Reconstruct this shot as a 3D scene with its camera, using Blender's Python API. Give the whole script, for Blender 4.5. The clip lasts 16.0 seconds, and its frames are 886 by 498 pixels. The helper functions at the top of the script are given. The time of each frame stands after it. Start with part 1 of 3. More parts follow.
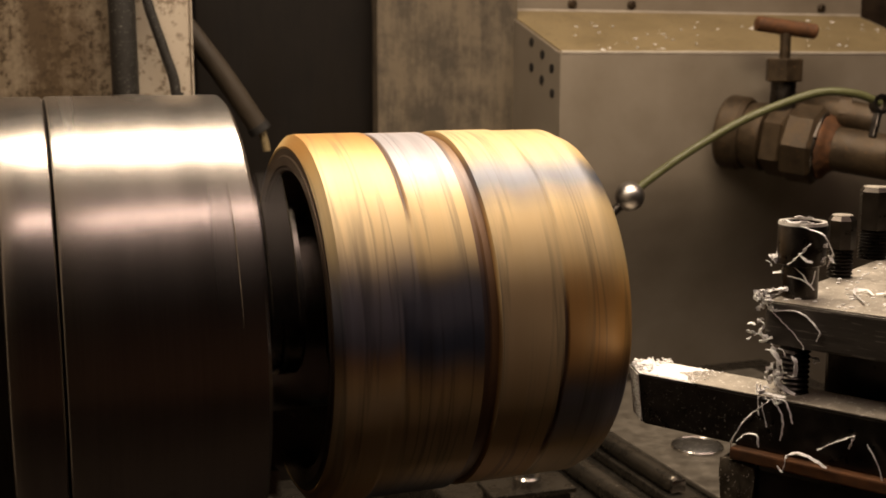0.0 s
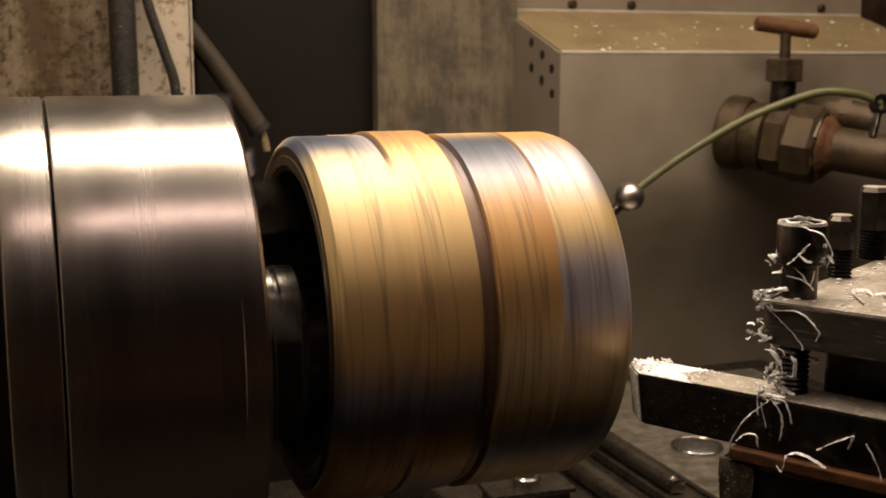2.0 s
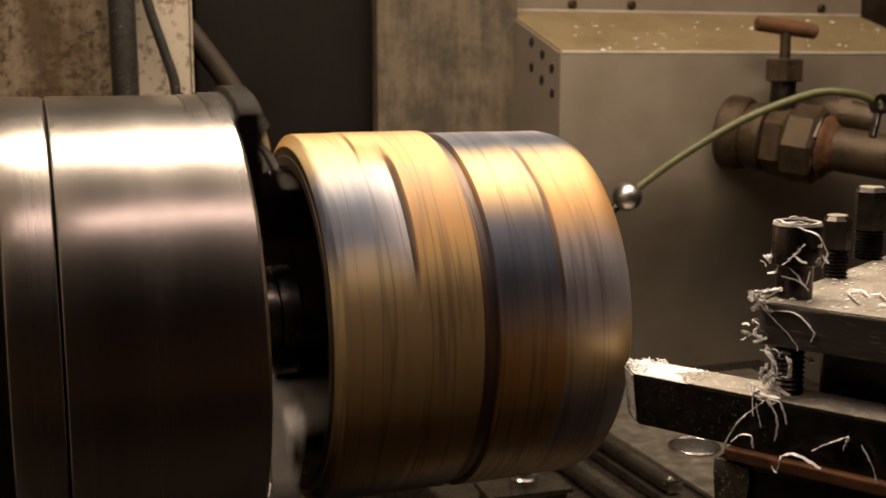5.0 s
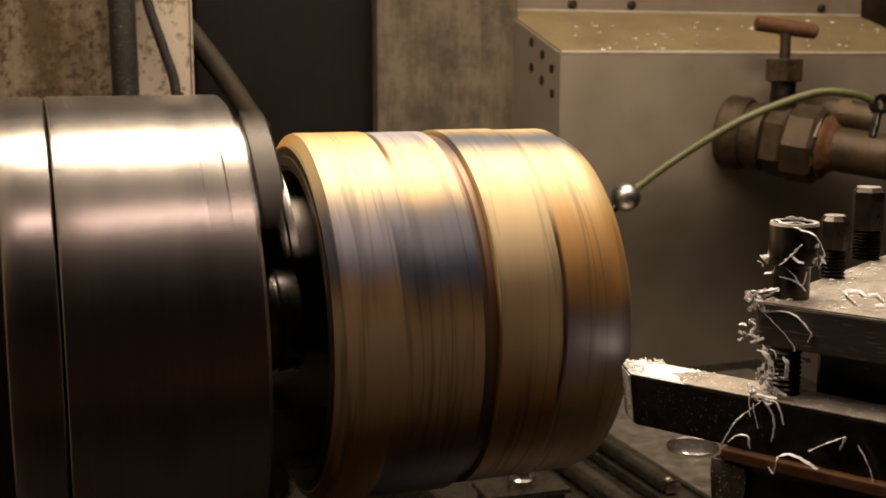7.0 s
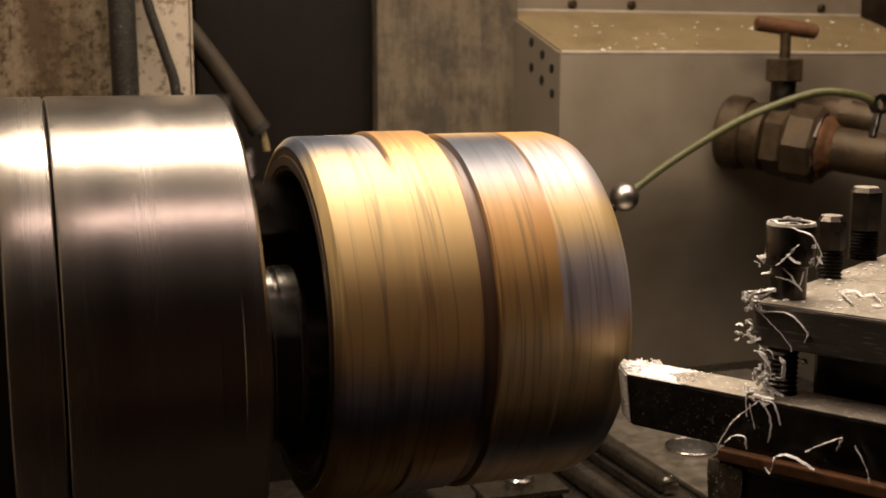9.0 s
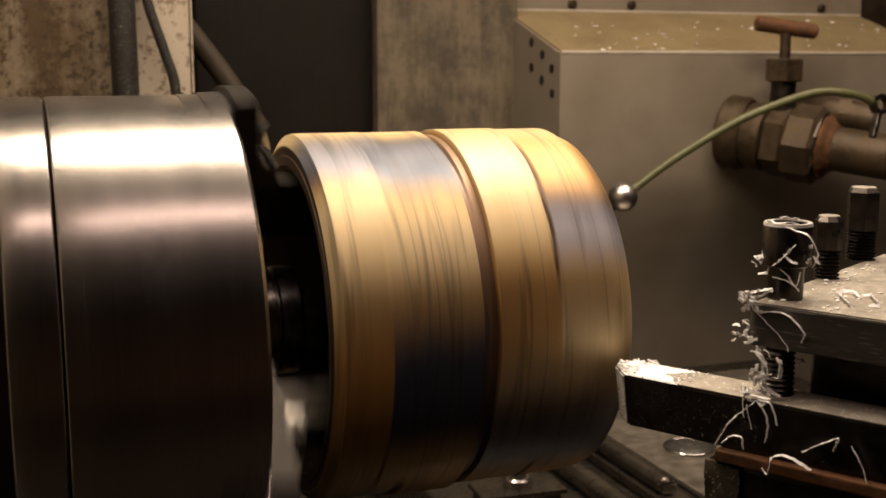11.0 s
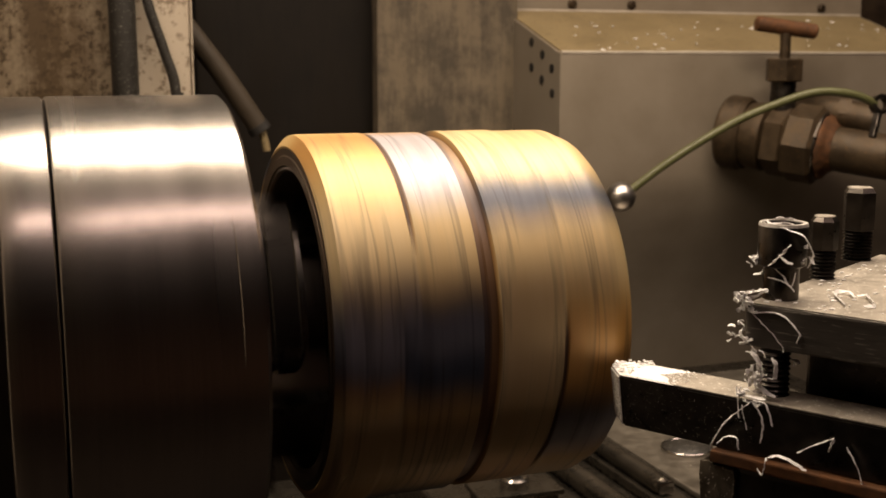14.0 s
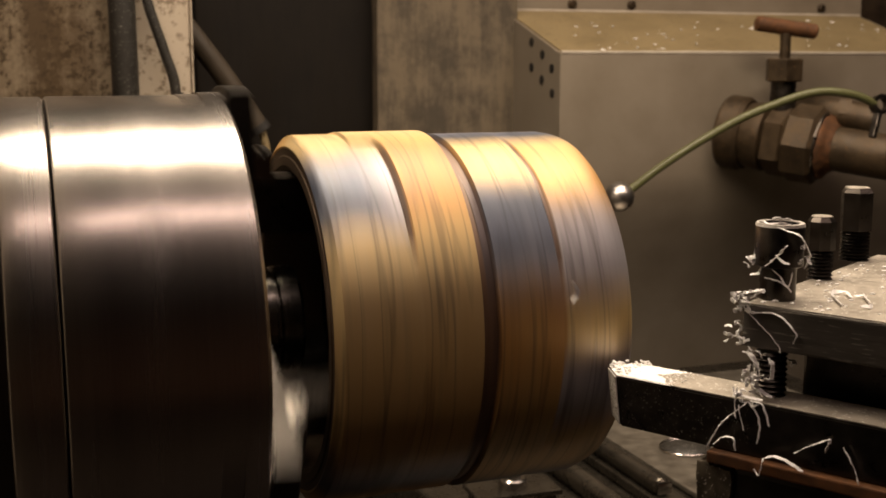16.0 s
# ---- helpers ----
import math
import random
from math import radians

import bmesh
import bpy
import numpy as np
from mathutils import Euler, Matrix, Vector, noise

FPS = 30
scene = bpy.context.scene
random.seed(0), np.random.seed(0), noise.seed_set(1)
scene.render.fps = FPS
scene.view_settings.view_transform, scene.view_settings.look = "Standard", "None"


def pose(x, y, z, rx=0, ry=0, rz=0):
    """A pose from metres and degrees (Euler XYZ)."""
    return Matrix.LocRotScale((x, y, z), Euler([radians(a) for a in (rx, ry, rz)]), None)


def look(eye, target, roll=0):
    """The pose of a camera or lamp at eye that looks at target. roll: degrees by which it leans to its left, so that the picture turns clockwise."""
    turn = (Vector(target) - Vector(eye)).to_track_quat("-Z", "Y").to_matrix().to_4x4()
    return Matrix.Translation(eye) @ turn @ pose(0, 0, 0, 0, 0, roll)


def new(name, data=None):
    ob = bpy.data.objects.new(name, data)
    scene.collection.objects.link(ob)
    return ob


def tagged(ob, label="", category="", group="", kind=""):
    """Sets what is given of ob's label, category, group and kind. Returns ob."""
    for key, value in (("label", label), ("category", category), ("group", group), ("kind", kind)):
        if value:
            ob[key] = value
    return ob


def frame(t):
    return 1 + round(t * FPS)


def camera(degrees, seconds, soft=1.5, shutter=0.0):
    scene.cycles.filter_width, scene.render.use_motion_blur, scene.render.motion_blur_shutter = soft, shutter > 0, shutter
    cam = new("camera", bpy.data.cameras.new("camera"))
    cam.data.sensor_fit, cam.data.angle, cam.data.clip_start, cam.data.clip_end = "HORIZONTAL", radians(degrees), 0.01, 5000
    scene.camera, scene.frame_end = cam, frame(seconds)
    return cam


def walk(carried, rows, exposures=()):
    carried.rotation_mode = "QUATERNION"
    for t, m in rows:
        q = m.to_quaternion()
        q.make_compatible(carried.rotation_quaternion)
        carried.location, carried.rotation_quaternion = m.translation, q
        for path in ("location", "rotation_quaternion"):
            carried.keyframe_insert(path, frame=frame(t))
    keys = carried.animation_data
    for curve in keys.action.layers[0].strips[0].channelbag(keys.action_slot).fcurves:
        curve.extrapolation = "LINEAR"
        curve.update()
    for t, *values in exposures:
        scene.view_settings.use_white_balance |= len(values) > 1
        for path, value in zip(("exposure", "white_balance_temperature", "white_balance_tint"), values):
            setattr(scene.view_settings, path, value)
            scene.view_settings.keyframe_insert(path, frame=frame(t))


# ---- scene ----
# Spindle axis: along x, at y = 0, z = AX. Depth is y, the chuck lies towards -x.
AX = 1.1
EYE = (-0.27343, -0.73799, 1.26927)
cam = camera(42, 16.0, soft=1.7, shutter=0.15)
cam.data.dof.use_dof, cam.data.dof.focus_distance, cam.data.dof.aperture_fstop = True, 0.71, 16.0
walk(cam, [(0.0, look(EYE, (0.06946, 0.18747, 1.10818))), (16.0, look(EYE, (0.06946, 0.18747, 1.10818)))])

# ---- world and lamps ----
world = bpy.data.worlds.new("world")
scene.world = world
world.use_nodes = True
world.node_tree.nodes["Background"].inputs[0].default_value = (0.9, 0.75, 0.6, 1)
world.node_tree.nodes["Background"].inputs[1].default_value = 0.01
scene.view_settings.exposure = 0.0


def area_lamp(name, eye, target, sx, sy, watts, colour):
    data = bpy.data.lights.new(name, "AREA")
    data.shape, data.size, data.size_y, data.energy, data.color = "RECTANGLE", sx, sy, watts, colour
    ob = new(name, data)
    ob.matrix_world = look(eye, target)
    return ob


LAMPS = [
    ("work_lamp", (0.08, 0.13, 1.86), (0.08, 0.06, 1.1), 1.3, 0.11, 14.0, (1.0, 0.81, 0.61)),
    ("hall_lamp", (0.35, -0.90, 2.95), (0.35, 0.5, 1.15), 3.6, 0.14, 15, (1.0, 0.72, 0.61)),
    ("background_fill", (0.4, 0.35, 2.9), (0.4, 0.55, 1.1), 1.8, 0.3, 25.5, (1.0, 0.79, 0.60)),
]
for args in LAMPS:
    area_lamp(*args)


# ---- materials ----
class Mat:
    """A small builder for node materials."""

    def __init__(self, name, rough=0.5, metal=0.0, colour=(0.5, 0.5, 0.5)):
        self.m = bpy.data.materials.new(name)
        self.m.use_nodes = True
        self.nt = self.m.node_tree
        self.b = self.nt.nodes["Principled BSDF"]
        self.b.inputs["Roughness"].default_value = rough
        self.b.inputs["Metallic"].default_value = metal
        self.b.inputs["Base Color"].default_value = (*colour, 1)

    def node(self, kind, **sets):
        n = self.nt.nodes.new(kind)
        for key, value in sets.items():
            if key in n.inputs:
                n.inputs[key].default_value = value
        return n

    def link(self, a, b):
        self.nt.links.new(a, b)

    def coords(self, scale=(1, 1, 1)):
        t = self.node("ShaderNodeTexCoord")
        mp = self.node("ShaderNodeMapping")
        mp.inputs["Scale"].default_value = scale
        self.link(t.outputs["Object"], mp.inputs["Vector"])
        return mp.outputs["Vector"]

    def noise(self, scale, vec, detail=5.0, rough=0.6):
        n = self.node("ShaderNodeTexNoise", Scale=scale, Detail=detail, Roughness=rough)
        self.link(vec, n.inputs["Vector"])
        return n.outputs["Fac"]

    def ramp(self, fac, stops, ease="LINEAR"):
        n = self.node("ShaderNodeValToRGB")
        cr = n.color_ramp
        cr.interpolation = ease
        while len(cr.elements) < len(stops):
            cr.elements.new(0.5)
        for e, (p, c) in zip(cr.elements, stops):
            e.position = p
            e.color = (*c, 1) if len(c) == 3 else c
        self.link(fac, n.inputs["Fac"])
        return n.outputs["Color"]

    def mix(self, fac, a, b, mode="MIX"):
        n = self.nt.nodes.new("ShaderNodeMix")
        n.data_type, n.blend_type = "RGBA", mode
        for sock, v in ((n.inputs[0], fac), (n.inputs[6], a), (n.inputs[7], b)):
            if isinstance(v, (int, float)):
                sock.default_value = v
            elif isinstance(v, tuple):
                sock.default_value = (*v, 1)
            else:
                self.link(v, sock)
        return n.outputs[2]

    def base(self, c):
        self.link(c, self.b.inputs["Base Color"])

    def rough(self, c):
        self.link(c, self.b.inputs["Roughness"])

    def bump(self, fac, strength=0.3, dist=0.001):
        n = self.node("ShaderNodeBump", Strength=strength, Distance=dist)
        self.link(fac, n.inputs["Height"])
        self.link(n.outputs["Normal"], self.b.inputs["Normal"])


def g(v):
    return (v, v, v)


def worn_metal(name, low, high, rough=(0.3, 0.5), metal=1.0, scale=60, bump=0.15, spots=None, stretch=(1, 1, 1)):
    m = Mat(name, metal=metal)
    v = m.coords(stretch)
    n1, n2 = m.noise(scale, v, 6), m.noise(scale * 0.17, v, 3)
    both = m.mix(0.5, n1, n2)
    col = m.ramp(both, [(0.3, low), (0.7, high)])
    if spots:
        n3 = m.noise(scale * 3.1, v, 2)
        col = m.mix(m.ramp(n3, [(0.62, g(0)), (0.7, g(1))]), col, spots)
    m.base(col)
    m.rough(m.ramp(n1, [(0.3, g(rough[0])), (0.7, g(rough[1]))]))
    m.bump(n1, bump, 0.0006)
    return m.m


def turned_steel(name, low, high, rough):
    """Steel with fine turning marks round the x axis."""
    m = Mat(name, metal=1.0)
    v = m.coords((1, 0.02, 0.02))
    n1, n2 = m.noise(900, v, 3), m.noise(30, m.coords((1, 0.07, 0.07)), 5)
    m.base(m.ramp(m.mix(0.5, n1, n2), [(0.3, low), (0.7, high)]))
    m.rough(m.ramp(n2, [(0.3, g(rough[0])), (0.7, g(rough[1]))]))
    m.bump(m.mix(0.4, n1, n2), 0.1, 0.00012)
    return m.m


STEEL_CHUCK = turned_steel("chuck_steel", (0.32, 0.298, 0.278), (0.46, 0.428, 0.396), (0.235, 0.285))
STEEL_SLIDE = turned_steel("dull_slide_steel", (0.26, 0.243, 0.228), (0.31, 0.29, 0.27), (0.26, 0.32))
STEEL_JAW = worn_metal("jaw_steel", (0.034, 0.031, 0.028), (0.066, 0.061, 0.055), (0.36, 0.5))
STEEL_DARK = worn_metal("oily_dark_steel", (0.03, 0.026, 0.023), (0.10, 0.088, 0.076), (0.22, 0.45), 0.95, 90, 0.35)
STEEL_TOP = worn_metal("dusty_bright_steel", (0.17, 0.15, 0.12), (0.47, 0.425, 0.36), (0.4, 0.65), 0.4, 120, 0.5, (0.75, 0.72, 0.66))
STEEL_BRIGHT = worn_metal("bright_steel", (0.40, 0.38, 0.355), (0.58, 0.55, 0.52), (0.15, 0.3))
STEEL_STEP = worn_metal("step_steel", (0.13, 0.122, 0.112), (0.23, 0.216, 0.198), (0.2, 0.32))
TOOL_PALE = worn_metal("pale_speckled_tool", (0.30, 0.28, 0.25), (0.66, 0.63, 0.58), (0.4, 0.6), 0.0, 260, 0.6, (0.85, 0.83, 0.8))
STEEL_BED = worn_metal("bed_steel", (0.075, 0.066, 0.053), (0.15, 0.134, 0.11), (0.2, 0.36), 0.9, 45, 0.25)
STEEL_SLIDEWAY = worn_metal("worn_slideway_steel", (0.17, 0.152, 0.125), (0.33, 0.30, 0.25), (0.3, 0.5), 0.8, 60, 0.3)
STEEL_PLATE = worn_metal("brushed_dark_steel", (0.055, 0.049, 0.042), (0.13, 0.117, 0.10), (0.42, 0.6), 0.6, 150, 0.5, (0.24, 0.22, 0.19), (0.15, 0.3, 1.6))
RUST = worn_metal("rusty_iron", (0.028, 0.017, 0.010), (0.22, 0.092, 0.032), (0.6, 0.85), 0.3, 130, 0.5)
GREASE = worn_metal("grimy_brass", (0.020, 0.014, 0.008), (0.092, 0.062, 0.032), (0.4, 0.65), 0.45, 75, 0.8, (0.13, 0.075, 0.034))
GRIME = worn_metal("speckled_grime", (0.03, 0.025, 0.017), (0.13, 0.105, 0.07), (0.4, 0.7), 0.2, 170, 0.8, (0.5, 0.45, 0.37))
CHIP = worn_metal("pale_swarf", (0.88, 0.87, 0.85), (0.97, 0.96, 0.95), (0.3, 0.45), 0.0, 200, 0.1)
STEEL_SATIN = worn_metal("satin_steel", (0.45, 0.43, 0.40), (0.6, 0.57, 0.54), (0.28, 0.4))
RUBBER = worn_metal("black_rubber", (0.010, 0.009, 0.007), (0.026, 0.023, 0.019), (0.4, 0.6), 0.0, 150, 0.5, (0.18, 0.17, 0.15))
BROWN_RUBBER = worn_metal("brown_rubber", (0.030, 0.022, 0.013), (0.055, 0.041, 0.026), (0.5, 0.7), 0.0, 70, 0.3)
BLACK = worn_metal("black_plug", (0.01, 0.009, 0.008), (0.02, 0.018, 0.016), (0.6, 0.8), 0.0)
GREEN = worn_metal("green_plastic_hose", (0.075, 0.078, 0.028), (0.115, 0.12, 0.05), (0.35, 0.5), 0.0, 90, 0.1)
COVER_GREY = worn_metal("grey_painted_sheet", (0.19, 0.158, 0.116), (0.32, 0.278, 0.218), (0.38, 0.55), 0.0, 10, 0.06)
DUST = worn_metal("oily_dust", (0.15, 0.112, 0.052), (0.27, 0.208, 0.105), (0.5, 0.7), 0.0, 55, 0.6, (0.11, 0.082, 0.042))
EDGE = worn_metal("pale_lit_worn_edge", (0.30, 0.26, 0.20), (0.52, 0.47, 0.39), (0.4, 0.6), 0.1, 40, 0.3)
CONCRETE = worn_metal("hall_wall_paint", (0.022, 0.019, 0.016), (0.04, 0.035, 0.029), (0.7, 0.9), 0.0, 6, 0.1)
FLOOR = worn_metal("oily_concrete", (0.022, 0.015, 0.010), (0.040, 0.028, 0.019), (0.5, 0.8), 0.0, 9, 0.2)
WALL_RED = worn_metal("red_brown_reflector", (0.155, 0.08, 0.048), (0.205, 0.112, 0.07), (0.7, 0.9), 0.0, 5, 0.1)


def stained_sheet(name, paint, stain, amount, seed, specks=0.8, swath=None):
    """Painted sheet with oil runs and speckles."""
    m = Mat(name, rough=0.55)
    v = m.coords((1, 1, 0.13))
    u = m.coords((1, 1, 1))
    runs = m.noise(30, v, 8, 0.7)
    blots = m.noise(9 + seed, u, 6, 0.7)
    spots = m.noise(95, u, 4, 0.7)
    mass = m.mix(0.5, runs, blots)
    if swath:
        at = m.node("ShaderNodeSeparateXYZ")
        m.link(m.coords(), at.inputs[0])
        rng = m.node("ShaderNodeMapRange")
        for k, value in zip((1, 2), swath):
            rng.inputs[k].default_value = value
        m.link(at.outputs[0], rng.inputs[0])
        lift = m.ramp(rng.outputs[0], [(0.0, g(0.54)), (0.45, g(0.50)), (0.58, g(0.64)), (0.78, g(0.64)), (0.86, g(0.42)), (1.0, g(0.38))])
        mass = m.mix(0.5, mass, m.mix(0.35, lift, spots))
    f1 = m.ramp(mass, [(amount, g(0)), (amount + 0.12, g(1))])
    col = m.mix(f1, paint, stain)
    f2 = m.ramp(m.mix(0.35, spots, blots), [(0.518, g(0)), (0.575, g(specks))])
    m.base(m.mix(f2, col, tuple(0.6 * c for c in stain)))
    m.rough(m.ramp(runs, [(0.3, g(0.4)), (0.7, g(0.7))]))
    m.bump(spots, 0.1, 0.0005)
    m.b.inputs["Specular IOR Level"].default_value = 0.25
    return m.m


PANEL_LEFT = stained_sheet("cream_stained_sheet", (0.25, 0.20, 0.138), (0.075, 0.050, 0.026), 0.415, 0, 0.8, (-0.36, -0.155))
PANEL_CLEAN = stained_sheet("cream_specked_sheet", (0.46, 0.395, 0.31), (0.26, 0.20, 0.13), 0.58, 1)
PANEL_MID = stained_sheet("grey_stained_sheet", (0.19, 0.154, 0.107), (0.09, 0.076, 0.057), 0.44, 3, 0.15)
PANEL_RUSTY = stained_sheet("rusty_brown_sheet", (0.055, 0.038, 0.023), (0.022, 0.014, 0.008), 0.47, 2, 0.5)
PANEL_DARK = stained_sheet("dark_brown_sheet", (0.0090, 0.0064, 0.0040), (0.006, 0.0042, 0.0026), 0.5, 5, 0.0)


def temper_metal():
    """Steel with temper colours stored in the mesh: straw to brown, blue to grey, and the share of the blue."""
    m = Mat("heat_tinted_steel", metal=0.4)
    m.b.inputs["IOR"].default_value = 2.1
    tints = []
    for name in ("warm_tint", "cool_tint", "cool_share"):
        at = m.nt.nodes.new("ShaderNodeAttribute")
        at.attribute_name = name
        tints.append(at.outputs["Fac"])
    streaks = m.noise(150, m.coords((1, 0.03, 0.03)), 3)
    blot = m.noise(38, m.coords((1, 0.4, 0.4)), 5)
    wide = m.noise(48, m.coords((1, 0.05, 0.05)), 2)
    uneven = m.mix(0.5, m.mix(0.5, streaks, wide), blot)

    def shifted(fac, amount):
        add = m.nt.nodes.new("ShaderNodeMath")
        add.operation = "MULTIPLY_ADD"
        add.use_clamp = True
        add.inputs[1].default_value = amount
        off = m.nt.nodes.new("ShaderNodeMath")
        off.operation = "SUBTRACT"
        off.inputs[1].default_value = amount / 2
        m.link(fac, off.inputs[0])
        m.link(uneven, add.inputs[0])
        m.link(off.outputs[0], add.inputs[2])
        return add.outputs[0]

    gold = m.ramp(shifted(tints[0], 0.26), [(0.0, (0.69, 0.565, 0.345)), (0.2, (0.61, 0.425, 0.165)), (0.36, (0.52, 0.265, 0.05)), (0.5, (0.13, 0.07, 0.035))])
    blue = m.ramp(shifted(tints[1], 0.22), [(0.58, (0.06, 0.065, 0.09)), (0.68, (0.045, 0.06, 0.095)), (0.80, (0.20, 0.20, 0.235)), (1.0, (0.48, 0.45, 0.475))])
    part_blue = shifted(tints[2], 0.35)
    col = m.mix(part_blue, gold, blue)
    lines = m.noise(70, m.coords((1, 0.06, 0.06)), 2, 0.5)
    rings = m.ramp(lines, [(0.478, g(1)), (0.496, g(0.62)), (0.504, g(0.62)), (0.522, g(1))])
    dark = m.mix(1.0, m.ramp(streaks, [(0.30, g(0.8)), (0.50, g(1))]), rings, "MULTIPLY")
    m.base(m.mix(1.0, col, dark, "MULTIPLY"))
    gloss = m.mix(1.0, part_blue, m.ramp(tints[1], [(0.6, g(1.0)), (0.8, g(0.6)), (1.0, g(0.1))]), "MULTIPLY")
    m.rough(m.mix(gloss, m.ramp(blot, [(0.3, g(0.50)), (0.7, g(0.58))]), m.ramp(blot, [(0.3, g(0.38)), (0.7, g(0.48))])))
    m.link(m.mix(gloss, g(0.5), g(0.26)), m.b.inputs["Specular IOR Level"])
    m.bump(streaks, 0.25, 0.0004)
    return m.m


TEMPER = temper_metal()
FACE_BROWN = worn_metal("brown_face_steel", (0.045, 0.030, 0.019), (0.13, 0.088, 0.054), (0.4, 0.6), 0.5, 70, 0.3)


# ---- mesh helpers ----
def part(name, bm, material, parent=None, label="", smooth=None):
    """Links a bmesh as one mesh object, under a thing or a part."""
    me = bpy.data.meshes.new(name)
    bmesh.ops.recalc_face_normals(bm, faces=bm.faces[:])
    bm.to_mesh(me)
    bm.free()
    me.materials.append(material)
    if smooth is not None:
        me.shade_smooth()
        me.set_sharp_from_angle(angle=radians(smooth))
    ob = new(name, me)
    if parent is not None:
        ob.parent = parent
    if label:
        ob["label"] = label
    return ob


def thing(name, label, category, m=None, group="", kind=""):
    ob = new(name)
    ob.empty_display_size = 0.02
    if m is not None:
        ob.matrix_basis = m
    return tagged(ob, label, category, group, kind)


def box(x0, x1, y0, y1, z0, z1, bevel=0.0, m=None):
    bm = bmesh.new()
    bmesh.ops.create_cube(bm, size=1, matrix=Matrix.Translation(((x0 + x1) / 2, (y0 + y1) / 2, (z0 + z1) / 2)) @ Matrix.Diagonal((x1 - x0, y1 - y0, z1 - z0, 1)))
    if bevel:
        bmesh.ops.bevel(bm, geom=bm.edges[:], offset=bevel, segments=2, affect="EDGES", profile=0.6)
    if m is not None:
        bm.transform(m)
    return bm


def lathe(profile, steps=48, m=None, closed=False):
    """Turns (x, r) points round the x axis; open ends with r > 0 are capped."""
    bm = bmesh.new()
    rings = []
    for x, r in profile:
        rings.append([bm.verts.new((x, -r * math.sin(2 * math.pi * k / steps), r * math.cos(2 * math.pi * k / steps))) for k in range(steps)])
    pairs = list(zip(rings, rings[1:])) + ([(rings[-1], rings[0])] if closed else [])
    for a, b in pairs:
        for k in range(steps):
            bm.faces.new((a[k], a[(k + 1) % steps], b[(k + 1) % steps], b[k]))
    if not closed:
        bm.faces.new(rings[0])
        bm.faces.new(rings[-1])
    if m is not None:
        bm.transform(m)
    return bm


def sector(profile, half, steps=14, m=None, flat=0.0):
    """Sweeps a closed (x, r) outline round the x axis, from -half to +half degrees; flat = 1 gives parallel sides."""
    far = max(r for x, r in profile)
    bm = bmesh.new()
    rings = []
    for k in range(steps + 1):
        ring = []
        for x, r in profile:
            a = radians(half * (far / r) ** flat * (2 * k / steps - 1))
            ring.append(bm.verts.new((x, -r * math.sin(a), r * math.cos(a))))
        rings.append(ring)
    n = len(profile)
    for a, b in zip(rings, rings[1:]):
        for k in range(n):
            bm.faces.new((a[k], a[(k + 1) % n], b[(k + 1) % n], b[k]))
    bm.faces.new(rings[0])
    bm.faces.new(rings[-1])
    if m is not None:
        bm.transform(m)
    return bm


def tube(points, r, sides=10, taper=None):
    """A round rod along points."""
    bm = bmesh.new()
    pts = [Vector(p) for p in points]
    rings, side = [], None
    for i, p in enumerate(pts):
        d = (pts[min(i + 1, len(pts) - 1)] - pts[max(i - 1, 0)]).normalized()
        side = d.orthogonal().normalized() if side is None else (side - d * side.dot(d)).normalized()
        up = d.cross(side)
        rr = r * (taper(i / (len(pts) - 1)) if taper else 1)
        rings.append([bm.verts.new(p + rr * (math.cos(2 * math.pi * k / sides) * side + math.sin(2 * math.pi * k / sides) * up)) for k in range(sides)])
    for a, b in zip(rings, rings[1:]):
        for k in range(sides):
            bm.faces.new((a[k], a[(k + 1) % sides], b[(k + 1) % sides], b[k]))
    bm.faces.new(rings[0])
    bm.faces.new(rings[-1])
    return bm


def curve(ctrl, n=24):
    """Points on a smooth curve through the given ones."""
    c = [Vector(p) for p in ctrl]
    c = [2 * c[0] - c[1]] + c + [2 * c[-1] - c[-2]]
    out = []
    for i in range(1, len(c) - 2):
        for k in range(n):
            t = k / n
            a, b, d, e = c[i - 1], c[i], c[i + 1], c[i + 2]
            out.append(0.5 * (2 * b + (d - a) * t + (2 * a - 5 * b + 4 * d - e) * t * t + (3 * b - a - 3 * d + e) * t ** 3))
    return out + [c[-2]]


def ribbon(points, width, thick, normal=(0, 0, 1), twist=0.0):
    """A thin flat strip of swarf along points, tapering at its ends."""
    bm = bmesh.new()
    rings = []
    pts = [Vector(p) for p in points]
    n = len(pts) - 1
    for i, p in enumerate(pts):
        d = (pts[min(i + 1, n)] - pts[max(i - 1, 0)]).normalized()
        q = Matrix.Rotation(twist * i / n, 3, d)
        s = q @ d.cross(Vector(normal))
        s = s.normalized() if s.length > 1e-4 else d.orthogonal().normalized()
        u = s.cross(d).normalized()
        w = width / 2 * (0.35 + 0.65 * math.sin(math.pi * min(max(i / n, 0.04), 0.96)) ** 0.5)
        w *= 0.85 + 0.45 * noise.noise(p * 420)
        rings.append([bm.verts.new(p + a * w * s + b * thick / 2 * u) for a, b in ((1, 1), (-1, 1), (-1, -1), (1, -1))])
    for a, b in zip(rings, rings[1:]):
        for k in range(4):
            bm.faces.new((a[k], a[(k + 1) % 4], b[(k + 1) % 4], b[k]))
    bm.faces.new(rings[0])
    bm.faces.new(rings[-1])
    return bm


def slab(name, x0, x1, y0, y1, z0, z1, material, label, category="wall", bevel=0.0):
    ob = part(name, box(x0, x1, y0, y1, z0, z1, bevel), material)
    return tagged(ob, label, category, "", "structure")


